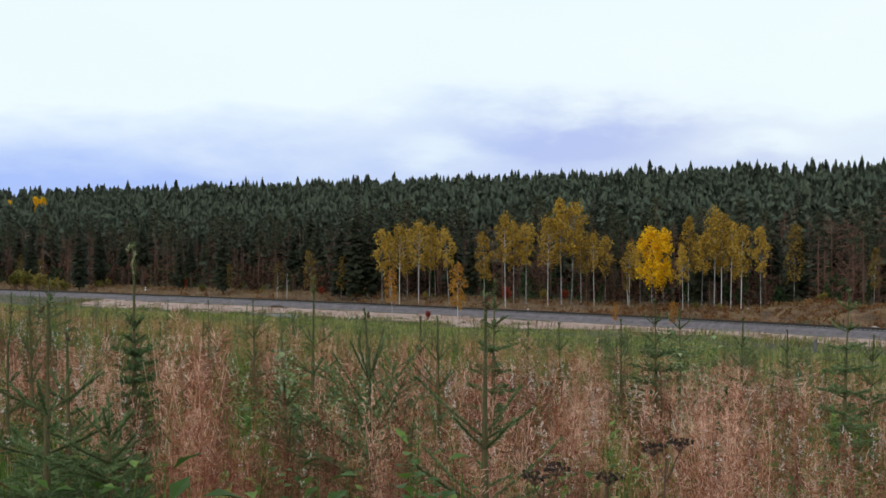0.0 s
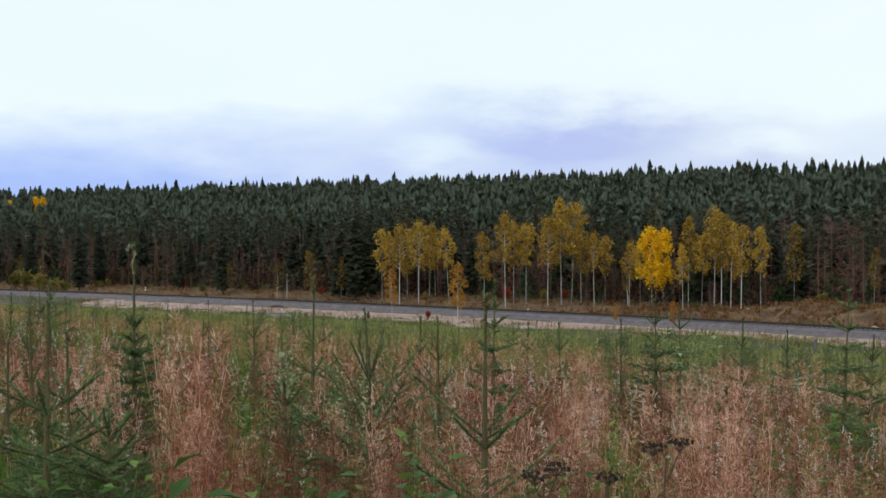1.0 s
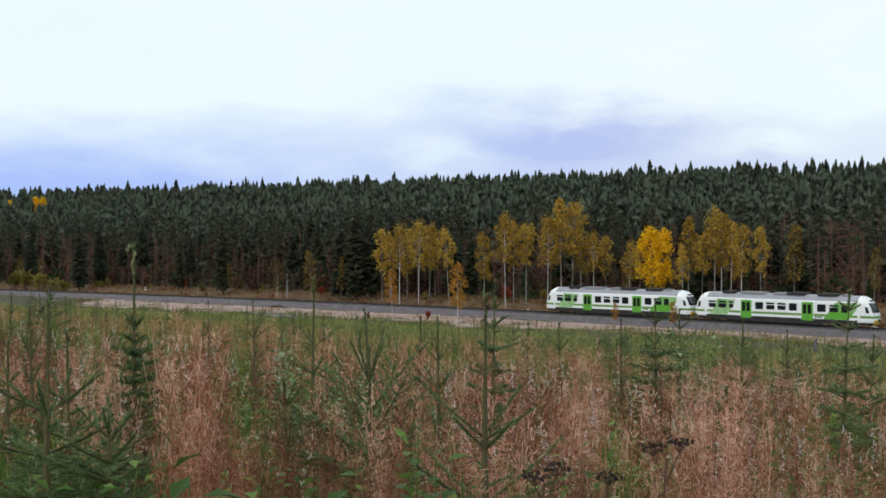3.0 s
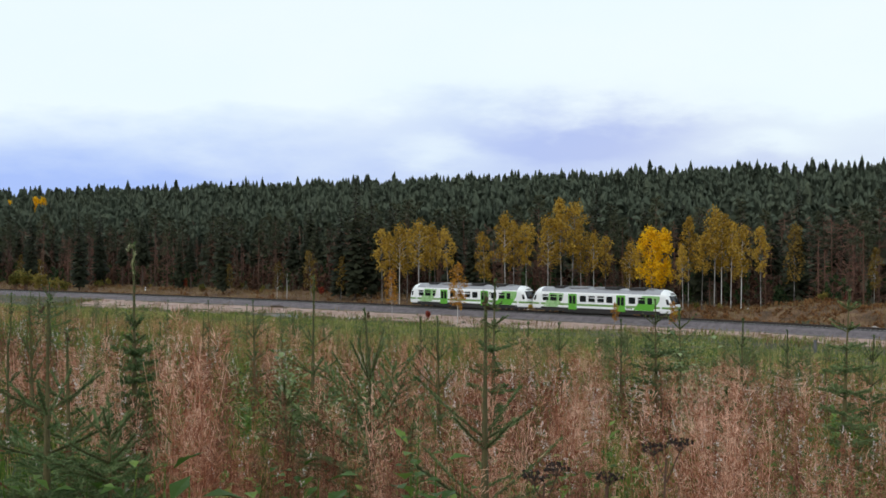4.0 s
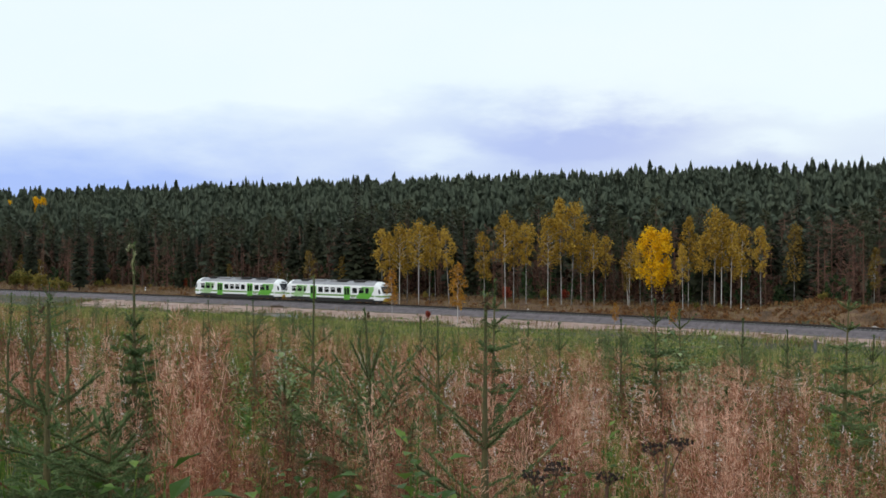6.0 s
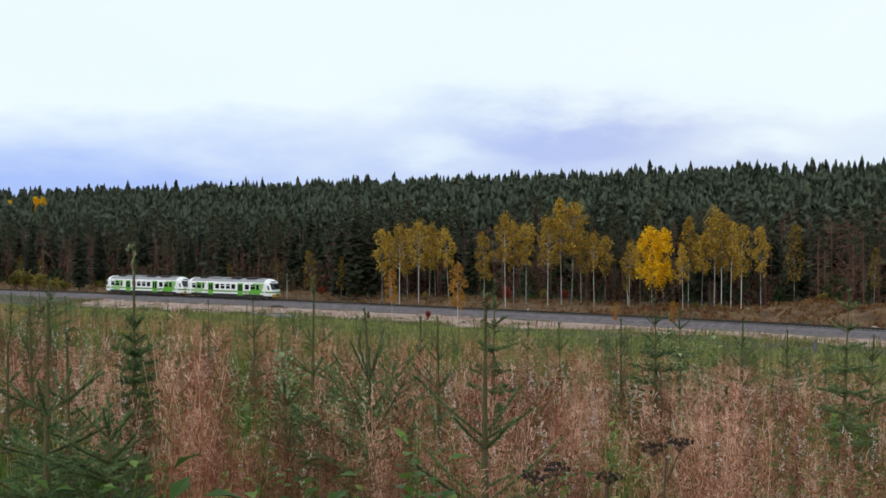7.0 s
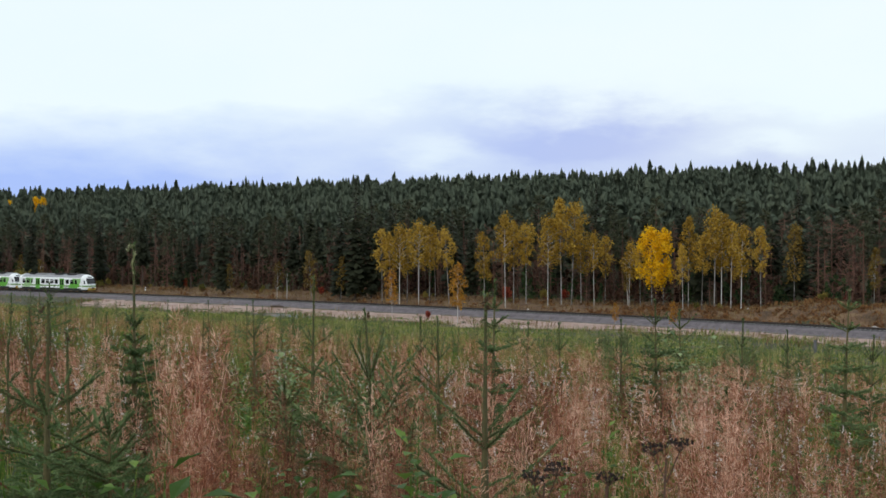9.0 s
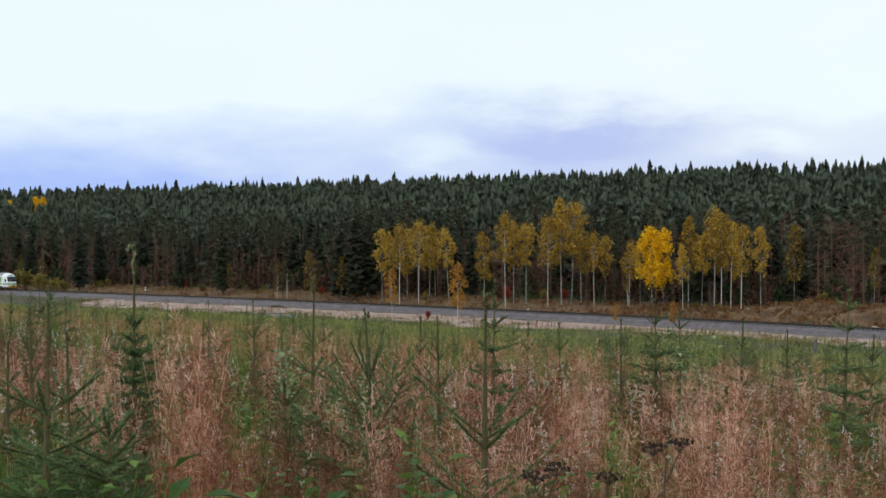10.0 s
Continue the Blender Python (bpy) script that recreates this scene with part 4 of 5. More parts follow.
def sapling_meshes(seed, H, leader, gap, reach, needles=46, rise=0.95):
    """Stem, whorls of upswept boughs and their needles."""
    r = np.random.default_rng(seed)
    b = r.normal(0, 0.02, 2) * H
    stem = lambda z: np.array([b[0] * (z / H) ** 2, b[1] * (z / H) ** 2, z])
    wood = [tube([stem(0) - (0, 0, 0.15), stem(H * 0.4), stem(H * 0.75), stem(H)], [0.012 * H + 0.005, 0.010 * H + 0.004, 0.009, 0.006], 6)]
    spikes = []

    def needle_run(p0, p1, n, length, tilt=0.6):
        t = r.random(n) ** 0.9
        c = p0[None] + (p1 - p0)[None] * t[:, None]
        ax = (p1 - p0) / (np.linalg.norm(p1 - p0) + 1e-9)
        q = r.normal(size=(n, 3))
        q -= (q @ ax)[:, None] * ax
        q /= np.linalg.norm(q, axis=1)[:, None]
        tip = c + (q + ax * tilt) * (length * (0.7 + 0.6 * r.random((n, 1))))
        w = np.cross(q, ax) * (0.0034 if needles > 100 else 0.0050 if needles > 60 else (0.011 if needles > 12 else 0.020))
        spikes.append((np.stack([c - w, c + w, tip], 1).reshape(-1, 3), np.arange(3 * n).reshape(-1, 3)))

    needle_run(stem(H - leader), stem(H), int(needles * (2.5 + 5.0 * leader)), 0.011 if needles > 100 else 0.016, 1.4)
    for k in range(3):
        a = r.random() * 6.28
        e = stem(H) + np.array([math.cos(a) * 0.02, math.sin(a) * 0.02, 0.03])
        needle_run(stem(H), e, 10, 0.02)
    z, level = H - leader, 0
    while z > 0.08:
        n = int(r.integers(4, 7))
        L = min(reach * 0.9, reach * (0.44 + 0.13 * level))
        a0 = r.random() * 6.28
        for k in range(n):
            a = a0 + k * 6.28 / n + r.normal(0, 0.2)
            ln = L * (0.75 + 0.45 * r.random())
            up = max(0.22, rise * (0.75 + 0.5 * r.random()) * 0.64 ** level)
            d = np.array([math.cos(a), math.sin(a), up]) / math.sqrt(1 + 0.6 * up * up)
            p0 = stem(z) + (0, 0, r.normal(0, 0.012))
            p1 = p0 + d * ln * 0.55
            p2 = p1 + (d + np.array([0, 0, 0.12])) * ln * 0.45
            wood.append(tube([p0, p1, p2], [0.0065, 0.005, 0.003], 3))
            m = int(needles * (0.5 + ln * 3.0))
            needle_run(p0, p1, m // 2, 0.017, 1.1)
            needle_run(p1, p2, m // 2, 0.017, 1.1)
            if level > 1:
                for t in np.linspace(0.22, 0.88, 2 + min(4 if needles > 30 else 1, level) + 2 * (needles > 150)):
                    for side in (-1, 1):
                        q0 = p0 + (p2 - p0) * t
                        dd = np.array([math.cos(a + side * 0.85), math.sin(a + side * 0.85), up * 0.5 + r.normal(0, 0.08)])
                        q1 = q0 + dd * ln * (0.55 - 0.32 * t) * (0.8 + 0.4 * r.random())
                        if needles > 12:
                            wood.append(tube([q0, q1], [0.003, 0.0015], 3))
                        needle_run(q0, q1, max(4, m // 4), 0.016, 1.1)
        # lone small boughs between the whorls
        for k in range(2):
            a, zz = r.random() * 6.28, z - gap * r.random() * 0.8
            if zz > 0.1:
                p0 = stem(zz)
                p1 = p0 + np.array([math.cos(a), math.sin(a), 0.35]) * L * 0.4
                wood.append(tube([p0, p1], [0.003, 0.0015], 3))
                needle_run(p0, p1, needles // 2, 0.016, 1.1)
        z -= gap * (0.8 + 0.4 * r.random())
        gap *= 0.93
        level += 1
    return join(wood), join(spikes), stem(H)


# tangent to the side, distance, tangent up to the tip, leader, whorl gap, reach
SAPLINGS_NEAR = [(-0.382, 5.4, -0.055, 0.58, 0.20, 0.72, 0.55), (-0.360, 6.6, -0.082, 0.44, 0.22, 0.60, 0.7), (-0.297, 7.8, 0.000, 0.60, 0.13, 0.21, 0.9), (-0.067, 7.0, -0.064, 0.44, 0.20, 0.66, 2.3),
                 (0.0400, 4.8, -0.050, 0.66, 0.32, 0.80, 0.75), (-0.126, 9.5, -0.032, 0.60, 0.32, 0.50, 0.95), (-0.004, 10.5, -0.070, 0.42, 0.32, 0.50, 1.1), (0.0475, 10.0, -0.034, 0.26, 0.22, 0.24, 0.8),
                 (0.385, 10.0, -0.044, 0.16, 0.24, 0.27, 0.6), (0.205, 13.5, -0.052, 0.30, 0.22, 0.40, 0.9), (-0.395, 11.0, -0.058, 0.55, 0.32, 0.40, 2.0)]
SAPLINGS_MID = [(0.2290, 14.5, -0.062, 0.25, 0.22, 0.80), (0.287, 15.0, -0.071, 0.38, 0.28, 0.55), (0.1715, 17.0, -0.071, 0.42, 0.28, 0.50), (0.1130, 16.0, -0.075, 0.40, 0.28, 0.50),
                (-0.022, 15.0, -0.069, 0.50, 0.28, 0.50), (-0.181, 15.5, -0.053, 0.55, 0.30, 0.52), (-0.273, 17.0, -0.074, 0.42, 0.28, 0.50), (-0.324, 18.0, -0.064, 0.45, 0.28, 0.50),
                (-0.419, 9.5, -0.092, 0.38, 0.28, 0.50), (-0.226, 22.0, -0.053, 0.60, 0.30, 0.50), (0.332, 19.0, -0.081, 0.40, 0.28, 0.55), (0.2725, 7.8, -0.138, 0.18, 0.17, 0.26), (0.410, 13.0, -0.087, 0.30, 0.26, 0.55),
                (-0.320, 5.2, -0.165, 0.10, 0.14, 0.66), (-0.290, 9.0, -0.150, 0.15, 0.2, 0.5), (-0.15, 8.6, -0.130, 0.2, 0.2, 0.55), (0.0805, 15.0, -0.074, 0.38, 0.28, 0.5)]


# which of the near saplings carry a withered tip or a cluster of buds
WITHERED, BUDDED = (2,), (0, 1, 3, 4, 7)
M["pale_tip"] = material("pale_withered_shoot", [(0.10, 0.11, 0.04), (0.24, 0.25, 0.11), (0.42, 0.42, 0.26)], 20, 0.8, island=0.4)
M["bud"] = material("brown_spruce_buds", [(0.06, 0.035, 0.02), (0.15, 0.09, 0.04)], 20, 0.8, island=0.4)


def build_saplings():
    label = "young planted spruce with bare leader among dry grass"
    protos = []
    for i, (tan, d, tip, lead, gap, reach, rise) in enumerate(SAPLINGS_NEAR + [(*row[:5], row[5] * 0.72, 1.0) for row in SAPLINGS_MID]):
        x, y = aim(tan, d)
        h = EYE[2] + tip * d - float(ground_z(x, y))
        wood, green, top = sapling_meshes(500 + i, h, lead, gap, reach, 170 if d < 7.5 else (85 if d < 14 else 24), rise)
        ob = thing("spruce_sapling", label, "sapling", "young spruces in the field")
        part("trunk", mesh_from("trunk", *wood, [M["shoot_bark"]], True), None, ob)
        part("needles", mesh_from("needles", *green, [M["sapling"]]), None, ob)
        r = np.random.default_rng(580 + i)
        if i in WITHERED:
            hook = [top - (0, 0, 0.20), top + (0.012, 0, -0.12), top + (-0.008, 0.01, -0.05), top + (0.01, 0, 0.0), top + (0.035, 0, 0.005), top + (0.045, 0, -0.02)]
            leaves = [clump(r, 14, p, (0.011, 0.011, 0.02), 0.017) for p in hook[1:]]
            part("withered_tip", mesh_from("withered_tip", *join([tube(hook, [0.009, 0.008, 0.008, 0.007, 0.006, 0.003], 5)] + leaves), [M["pale_tip"]]), None, ob, "pale withered curled tip")
        elif i in BUDDED:
            part("bud_cluster", mesh_from("bud_cluster", *join([clump(r, 26, top + (0.012 * r.normal(), 0.012 * r.normal(), -0.02 * k), (0.009, 0.009, 0.012), 0.012) for k in range(3)]), [M["bud"]]), None, ob, "dark brown bud cluster at the tip")
        ob.matrix_world = stand(x, y, i * 1.7)
        if d > 14 and h > 0.9:
            protos.append(ob)
    small = []
    for i in range(4):
        wood, green, top = sapling_meshes(560 + i, 1.4, 0.3, 0.2, 0.55, 7)
        ob = thing("spruce_sapling", "small young spruce in the green field grass", "sapling", "young spruces in the field")
        part("trunk", mesh_from("trunk", *wood, [M["shoot_bark"]], True), None, ob)
        part("needles", mesh_from("needles", *green, [M["sapling"]]), None, ob)
        x, y = aim(-0.3 + 0.2 * i, 34 + 5 * i)
        ob.matrix_world = stand(x, y, i * 1.7)
        small.append(ob)
    r = np.random.default_rng(78)
    for k in range(190):
        x, y = aim(r.uniform(-0.45, 0.45), 32 + 70 * r.random())
        s, u = across(x, y)
        if u < -29 and (u < -36 or s > -80):
            ob = copy_thing(small[int(r.integers(4))], pose(0, 0, 0))
            ob.matrix_world = stand(x, y, r.random() * 6.28, 0.6 + 0.75 * r.random())
    r = np.random.default_rng(77)
    for k in range(62):
        d = 15 + 25 * r.random() ** 0.8
        x, y = aim(r.uniform(-0.45, 0.45), d)
        s, u = across(x, y)
        if u > -34:
            continue
        ob = copy_thing(protos[int(r.integers(len(protos)))], pose(0, 0, 0))
        ob.matrix_world = stand(x, y, r.random() * 6.28, 0.5 + 0.5 * r.random())


build_saplings()


# ---- grass and herbs of the field ----
M["meadow"] = material("yellow_green_meadow_grass", [(0.085, 0.14, 0.024), (0.20, 0.26, 0.055), (0.42, 0.36, 0.15)], 0.32, 0.7, island=0.35, through_light=0.3, gloss=0.15, tight=0.12)
M["spire"] = material("dried_tan_seed_spires", [(0.19, 0.055, 0.030), (0.49, 0.205, 0.118), (0.88, 0.57, 0.43)], 1.5, 0.8, island=0.22, through_light=0.3, gloss=0.15, tight=0.10)

def blade(h, w, bend, seg=2):
    """One bent blade, as triangles, leaning along +x."""
    v, f = [], []
    for i in range(seg):
        t = i / seg
        ww = w * (1 - 0.6 * t)
        v += [(bend * t * t, -ww / 2, h * t), (bend * t * t, ww / 2, h * t)]
    v.append((bend, 0, h * (1 - 0.15 * abs(bend))))
    for i in range(seg - 1):
        a = 2 * i
        f += [(a, a + 1, a + 3), (a, a + 3, a + 2)]
    f.append((2 * seg - 2, 2 * seg - 1, 2 * seg))
    return np.array(v), np.array(f)


def reed_tuft(seed, stalks=7, plume=9, wide=0.16):
    """A tuft of dry reed grass: bent stalks with feathery heads and some hanging blades."""
    r = np.random.default_rng(seed)
    out = []
    for i in range(stalks):
        h = 0.6 + 0.55 * r.random()
        a, o = r.random() * 6.28, r.normal(0, wide, 2)
        bend = 0.09 * r.normal()
        tv, tf = blade(h, 0.0035, bend)
        c, s = math.cos(a), math.sin(a)
        base = np.array([o[0], o[1], 0])
        rot = lambda p: np.stack([p[:, 0] * c - p[:, 1] * s, p[:, 0] * s + p[:, 1] * c, p[:, 2]], 1) + base
        out.append((rot(tv), tf))
        tip = np.array([bend, 0, h])
        for k in range(plume):
            t = 0.62 + 0.38 * k / plume
            p = np.array([bend * t * t, 0, h * t])
            q = r.normal(0, 1, 3)
            q[2] = abs(q[2]) + 1.4
            q /= np.linalg.norm(q)
            e = p + q * (0.025 + 0.035 * r.random())
            w = np.cross(q, r.normal(size=3))
            w *= (0.0026 if plume > 12 else 0.007) / np.linalg.norm(w)
            out.append((rot(np.array([p - w, p + w, e])), np.array([(0, 1, 2)])))
    for i in range(5):
        h, a = 0.35 + 0.35 * r.random(), r.random() * 6.28
        tv, tf = blade(h, 0.004, 0.14 + 0.2 * r.random(), 3)
        c, s = math.cos(a), math.sin(a)
        out.append((np.stack([tv[:, 0] * c - tv[:, 1] * s, tv[:, 0] * s + tv[:, 1] * c, tv[:, 2]], 1) + (*r.normal(0, wide, 2), 0), tf))
    return join(out)


def grass_tuft(seed, n=9, h=0.5, w=0.014, wide=0.16):
    r = np.random.default_rng(seed)
    out = []
    for i in range(n):
        a = r.random() * 6.28
        tv, tf = blade(h * (0.6 + 0.7 * r.random()), w * (0.7 + 0.6 * r.random()), 0.28 * r.random() * h * 2)
        c, s = math.cos(a), math.sin(a)
        out.append((np.stack([tv[:, 0] * c - tv[:, 1] * s, tv[:, 0] * s + tv[:, 1] * c, tv[:, 2]], 1) + (*r.normal(0, wide, 2), 0), tf))
    return join(out)


def herb_plant(seed, leaves=16, h=0.6, size=0.085):
    """A leafy stem: folded oval leaves set round it."""
    r = np.random.default_rng(seed)
    out = [tube([(0, 0, 0), (0.02, 0.01, h * 0.6), (0.03, 0.03, h)], [0.005, 0.004, 0.002], 3)]
    for i in range(leaves):
        z, a = h * (0.25 + 0.75 * (i + r.random()) / leaves), i * 2.4 + r.normal(0, 0.3)
        L = size * (0.7 + 0.7 * r.random())
        d, p = np.array([math.cos(a), math.sin(a), 0.25 + 0.3 * r.normal()]), np.array([-math.sin(a), math.cos(a), 0])
        c = np.array([0.02, 0.02, z]) + d * 0.05
        up = np.array([0, 0, 1.0])
        v = [c, c + d * L * 0.5 + p * L * 0.36 + up * L * 0.1, c + d * L * 0.55, c + d * L * 0.5 - p * L * 0.36 + up * L * 0.1, c + d * L * 1.1 - up * L * 0.12]
        out.append((np.array(v), np.array([(0, 1, 2), (0, 2, 3), (2, 1, 4), (2, 4, 3)])))
    return join(out)


def spread_places(r, n, near, far, power=1.0, half=0.46):
    d = np.sqrt(near ** 2 + (far ** 2 - near ** 2) * r.random(n) ** power)
    t = r.uniform(-half, half, n)
    x, y = t * d, d
    return x, y


def patchy(x, y, scale, seed):
    """A smooth pattern from 0 to 1 over the field."""
    v = np.sin(x * scale + 1.7 * np.sin(y * scale * 0.63 + seed)) + np.sin(y * scale * 0.81 + 2.1 * np.sin(x * scale * 0.57 + seed * 2)) + 0.6 * np.sin((x + y) * scale * 1.9 + seed * 3)
    return np.clip(0.5 + v / 4.4, 0, 1)


def sow(name, label, category, mats, templates, places, size, seed, lean=0.12, stretch=(0.85, 1.2)):
    r = np.random.default_rng(seed)
    x, y = places
    z = ground_z(x, y) - 0.03
    kind = r.integers(0, len(templates), len(x))
    pieces = []
    for k in range(len(templates)):
        q = kind == k
        m = int(q.sum())
        if m:
            pieces.append(scatter(templates[k], np.stack([x[q], y[q], z[q]], 1), r.random(m) * 6.28, (size * (0.7 + 0.6 * r.random(len(x))))[q], r.normal(0, lean, (m, 2)), r.uniform(*stretch, m)))
    v, f = join(pieces)
    print(name, len(x), len(f))
    return thing(name, label, category, kind="stuff", data=mesh_from(name, v, f, mats))


def fireweed(seed):
    """A dead fireweed stalk: a stiff stem with curled hanging leaves and split pods."""
    r = np.random.default_rng(seed)
    h = 1.0
    out = [tube([(0, 0, 0), (0.02, 0.0, 0.5), (0.05 * r.normal(), 0.05 * r.normal(), h)], [0.006, 0.005, 0.002], 3)]
    for i in range(34):
        z, a = 0.25 + 0.75 * i / 34, i * 2.4
        L = 0.10 * (0.6 + 0.8 * r.random())
        d, p = np.array([math.cos(a), math.sin(a), 0.2 if z > 0.75 else -0.7]), np.array([-math.sin(a), math.cos(a), 0])
        c = np.array([0.03 * z, 0.01, z])
        v = np.array([c - p * 0.006, c + p * 0.006, c + d * L * 0.6 + p * 0.01, c + d * L + np.array([0, 0, -0.03 * r.random()])])
        out.append((v, np.array([(0, 1, 2), (0, 2, 3)])))
    return join(out)


def dry_spire(seed, strands):
    """A dried seed spire: a stem wrapped in a fuzz of fine curled strands, wider below."""
    r = np.random.default_rng(seed)
    out = [tube([(0, 0, 0), (0.02 * r.normal(), 0.02 * r.normal(), 0.55), (0.05 * r.normal(), 0.05 * r.normal(), 1.0)], [0.0018, 0.0016, 0.001], 3)]
    k = (130 / strands) ** 0.6
    for i in range(strands):
        t = r.random() ** 0.85
        a, R = r.random() * 6.28, (0.088 * (1.05 - t) + 0.008) * math.sqrt(r.random())
        c = np.array([math.cos(a) * R, math.sin(a) * R, 0.28 + 0.70 * t])
        d = 0.7 * r.normal(size=3) + np.array([0.7 * math.cos(a), 0.7 * math.sin(a), 1.2 - 1.2 * (r.random() < 0.25)])
        d /= np.linalg.norm(d)
        q = np.cross(d, r.normal(size=3))
        q /= np.linalg.norm(q)
        L = (0.026 + 0.04 * r.random()) * k ** 0.4
        w = q * 0.0021 * k
        bend = np.cross(d, q) * L * 0.35 * r.normal()
        out.append((np.array([c, c + d * L * 0.5 + w + bend, c + d * L * 0.5 - w + bend, c + d * L]), np.array([(0, 1, 2), (2, 1, 3)])))
    return join(out)


def grouped_places(r, groups, per, near, far, spread):
    """Places in loose groups of a few plants each."""
    x, y = spread_places(r, groups, near, far)
    n = r.integers(per // 2, per * 3 // 2, groups)
    q = spread * (0.6 + 0.8 * np.repeat(r.random(groups), n))
    return np.repeat(x, n) + q * r.normal(size=n.sum()), np.repeat(y, n) + q * r.normal(size=n.sum())


def fluff_tuft(seed):
    r = np.random.default_rng(seed)
    return join([clump(r, 9, (0.03 * r.normal(), 0.03 * r.normal(), 0.7 + 0.09 * k), (0.02, 0.02, 0.05), 0.012) for k in range(4)])


def build_field():
    r = np.random.default_rng(31)
    fine = [reed_tuft(600 + i, 9, 18) for i in range(6)]
    tufts = [reed_tuft(610 + i, 6, 8) for i in range(5)]
    thin = [reed_tuft(620 + i, 5, 4, 0.22) for i in range(4)]
    green = [grass_tuft(640 + i) for i in range(4)]
    coarse = [grass_tuft(660 + i, 6, 0.55, 0.05, 0.4) for i in range(4)]
    herbs = [herb_plant(680 + i) for i in range(4)]
    weeds = [fireweed(700 + i) for i in range(4)]
    fluffs = [fluff_tuft(720 + i) for i in range(3)]
    brown = lambda x, y: patchy(x, y, 0.9, 1.0) * 0.6 + 0.4 * patchy(x, y, 2.3, 2.0) + 0.16 * np.clip(x / y * 4, -1, 1)

    x, y = spread_places(r, 1150, 3.4, 9)
    q = brown(x, y) - 0.22 * np.clip(x / y * 5, 0, 1) - 0.5 * (x > 0.3) - 0.6 * (x / y < -0.25) > 0.37
    sow("dry_grass", "tall dry reddish-brown reed grass with feathery heads", "grass", [M["dry_grass"]], fine, (x[q], y[q]), 0.56, 32, 0.2)
    x, y = spread_places(r, 1500, 9, 30)
    q = brown(x, y) - 0.006 * (y - 9) - 0.2 * np.clip(x / y * 5, 0, 1) - 0.12 * (x / y < -0.2) > 0.47
    sow("dry_grass", "tall dry reddish-brown reed grass with feathery heads", "grass", [M["dry_grass"]], tufts, (x[q], y[q]), 0.6, 42, 0.16)
    # dried seed spires stand in loose groups, pale ones and darker ones
    for groups, near, far, strands, seed in ((40, 4.2, 8.5, 260, 43), (125, 8, 19, 110, 44), (190, 18, 34, 34, 45)):
        forms = [dry_spire(730 + seed + i, strands) for i in range(6)]
        x, y = grouped_places(r, groups, 15, near, far, 0.16)
        q = (y > 3.2) & (0.6 * patchy(x, y, 0.8, 6.0) + 0.4 * patchy(x, y, 2.6, 2.0) + 0.13 * np.clip(x / y * 4, -0.2, 1) - 0.5 * ((x / y < -0.27) & (y < 6.5)) + 0.15 * r.random(len(x)) > 0.41)
        x, y = x[q], y[q]
        dark = patchy(x, y, 3.1, 4.0) + 0.3 * r.random(len(x)) + 0.08 * (x < 0) > 0.73
        sow("dry_spires", "dried pinkish-tan seed spires of fireweed in groups", "dry plants", [M["spire"]], forms, (x[~dark], y[~dark]), 0.96, seed, 0.08, (0.65, 1.25))
        sow("dark_spires", "withered dark red-brown fireweed spires in groups", "dry plants", [M["fireweed"]], forms, (x[dark], y[dark]), 0.90, seed + 10, 0.08, (0.6, 1.15))
    x, y = spread_places(r, 9000, 27, 75)
    q = (patchy(x, y, 0.33, 2.0) + 0.5 * r.random(len(x)) - 0.006 * (y - 24) + 0.1 * np.clip(-x / y * 4, -1, 1) > 0.70)
    sow("dry_grass", "thin dry reed grass scattered over green field", "grass", [M["dry_grass"]], thin, (x[q], y[q]), 0.95, 33)
    x, y = spread_places(r, 7500, 2.4, 34)
    sow("green_grass", "green grass growing under the dry reeds", "grass", [M["green_grass"]], green, (x, y), 0.85, 34)
    x, y = spread_places(r, 3000, 17, 42)
    q = patchy(x, y, 0.5, 7.0) > 0.35
    sow("green_grass", "tall green grass and young shoots in the field", "grass", [M["green_grass"]], green, (x[q], y[q]), 1.35, 46)
    x, y = spread_places(r, 19000, 24, 165)
    s, u = across(x, y)
    q = u < -7.2 - sand_width(s) + 7.0 * r.random(len(x)) ** 3
    sow("green_grass", "green and straw-coloured meadow grass on the slope", "grass", [M["meadow"]], coarse, (x[q], y[q]), 0.85, 35)
    x, y = spread_places(r, 5600, 2.8, 36)
    q = patchy(x, y, 0.7, 5.0) * 0.6 + 0.4 * patchy(x, y, 2.1, 3.0) > 0.54
    sow("green_herbs", "leafy green herbs and raspberry shoots between grass", "herbs", [M["herb"]], herbs, (x[q], y[q]), 0.85, 36)
    x, y = spread_places(r, 2300, 5.5, 24)
    q = patchy(x, y, 0.8, 9.0) + 0.12 * (x > 0) > 0.55
    x, y = x[q], y[q]
    sow("dead_fireweed", "dead dark red-brown fireweed stalks with curled leaves", "dry plants", [M["fireweed"]], weeds, (x, y), 0.7, 37)
    q = np.random.default_rng(3).random(len(x)) < 0.85
    sow("seed_fluff", "white fluffy fireweed seed tufts caught in stalks", "seed fluff", [M["fluff"]], fluffs, (x[q], y[q]), 0.86, 37)
    # the ragged edge of the grass along the bare sand
    n = 2600
    s = -120 + r.random(n) * 280
    u = -5.0 - sand_width(s) + 3.2 * r.normal(size=n)
    q = (u < -8) & (patchy(s, u, 0.5, 8) > 0.4)
    a = PHI0 - s[q] / 934.6
    x, y = CENTRE[0] + (RADIUS + u[q]) * np.cos(a), CENTRE[1] + (RADIUS + u[q]) * np.sin(a)
    pale = r.random(len(x)) < 0.5
    sow("edge_grass", "ragged straw-brown grass at the edge of the sand", "grass", [M["verge_grass"]], coarse, (x[pale], y[pale]), 1.25, 47)
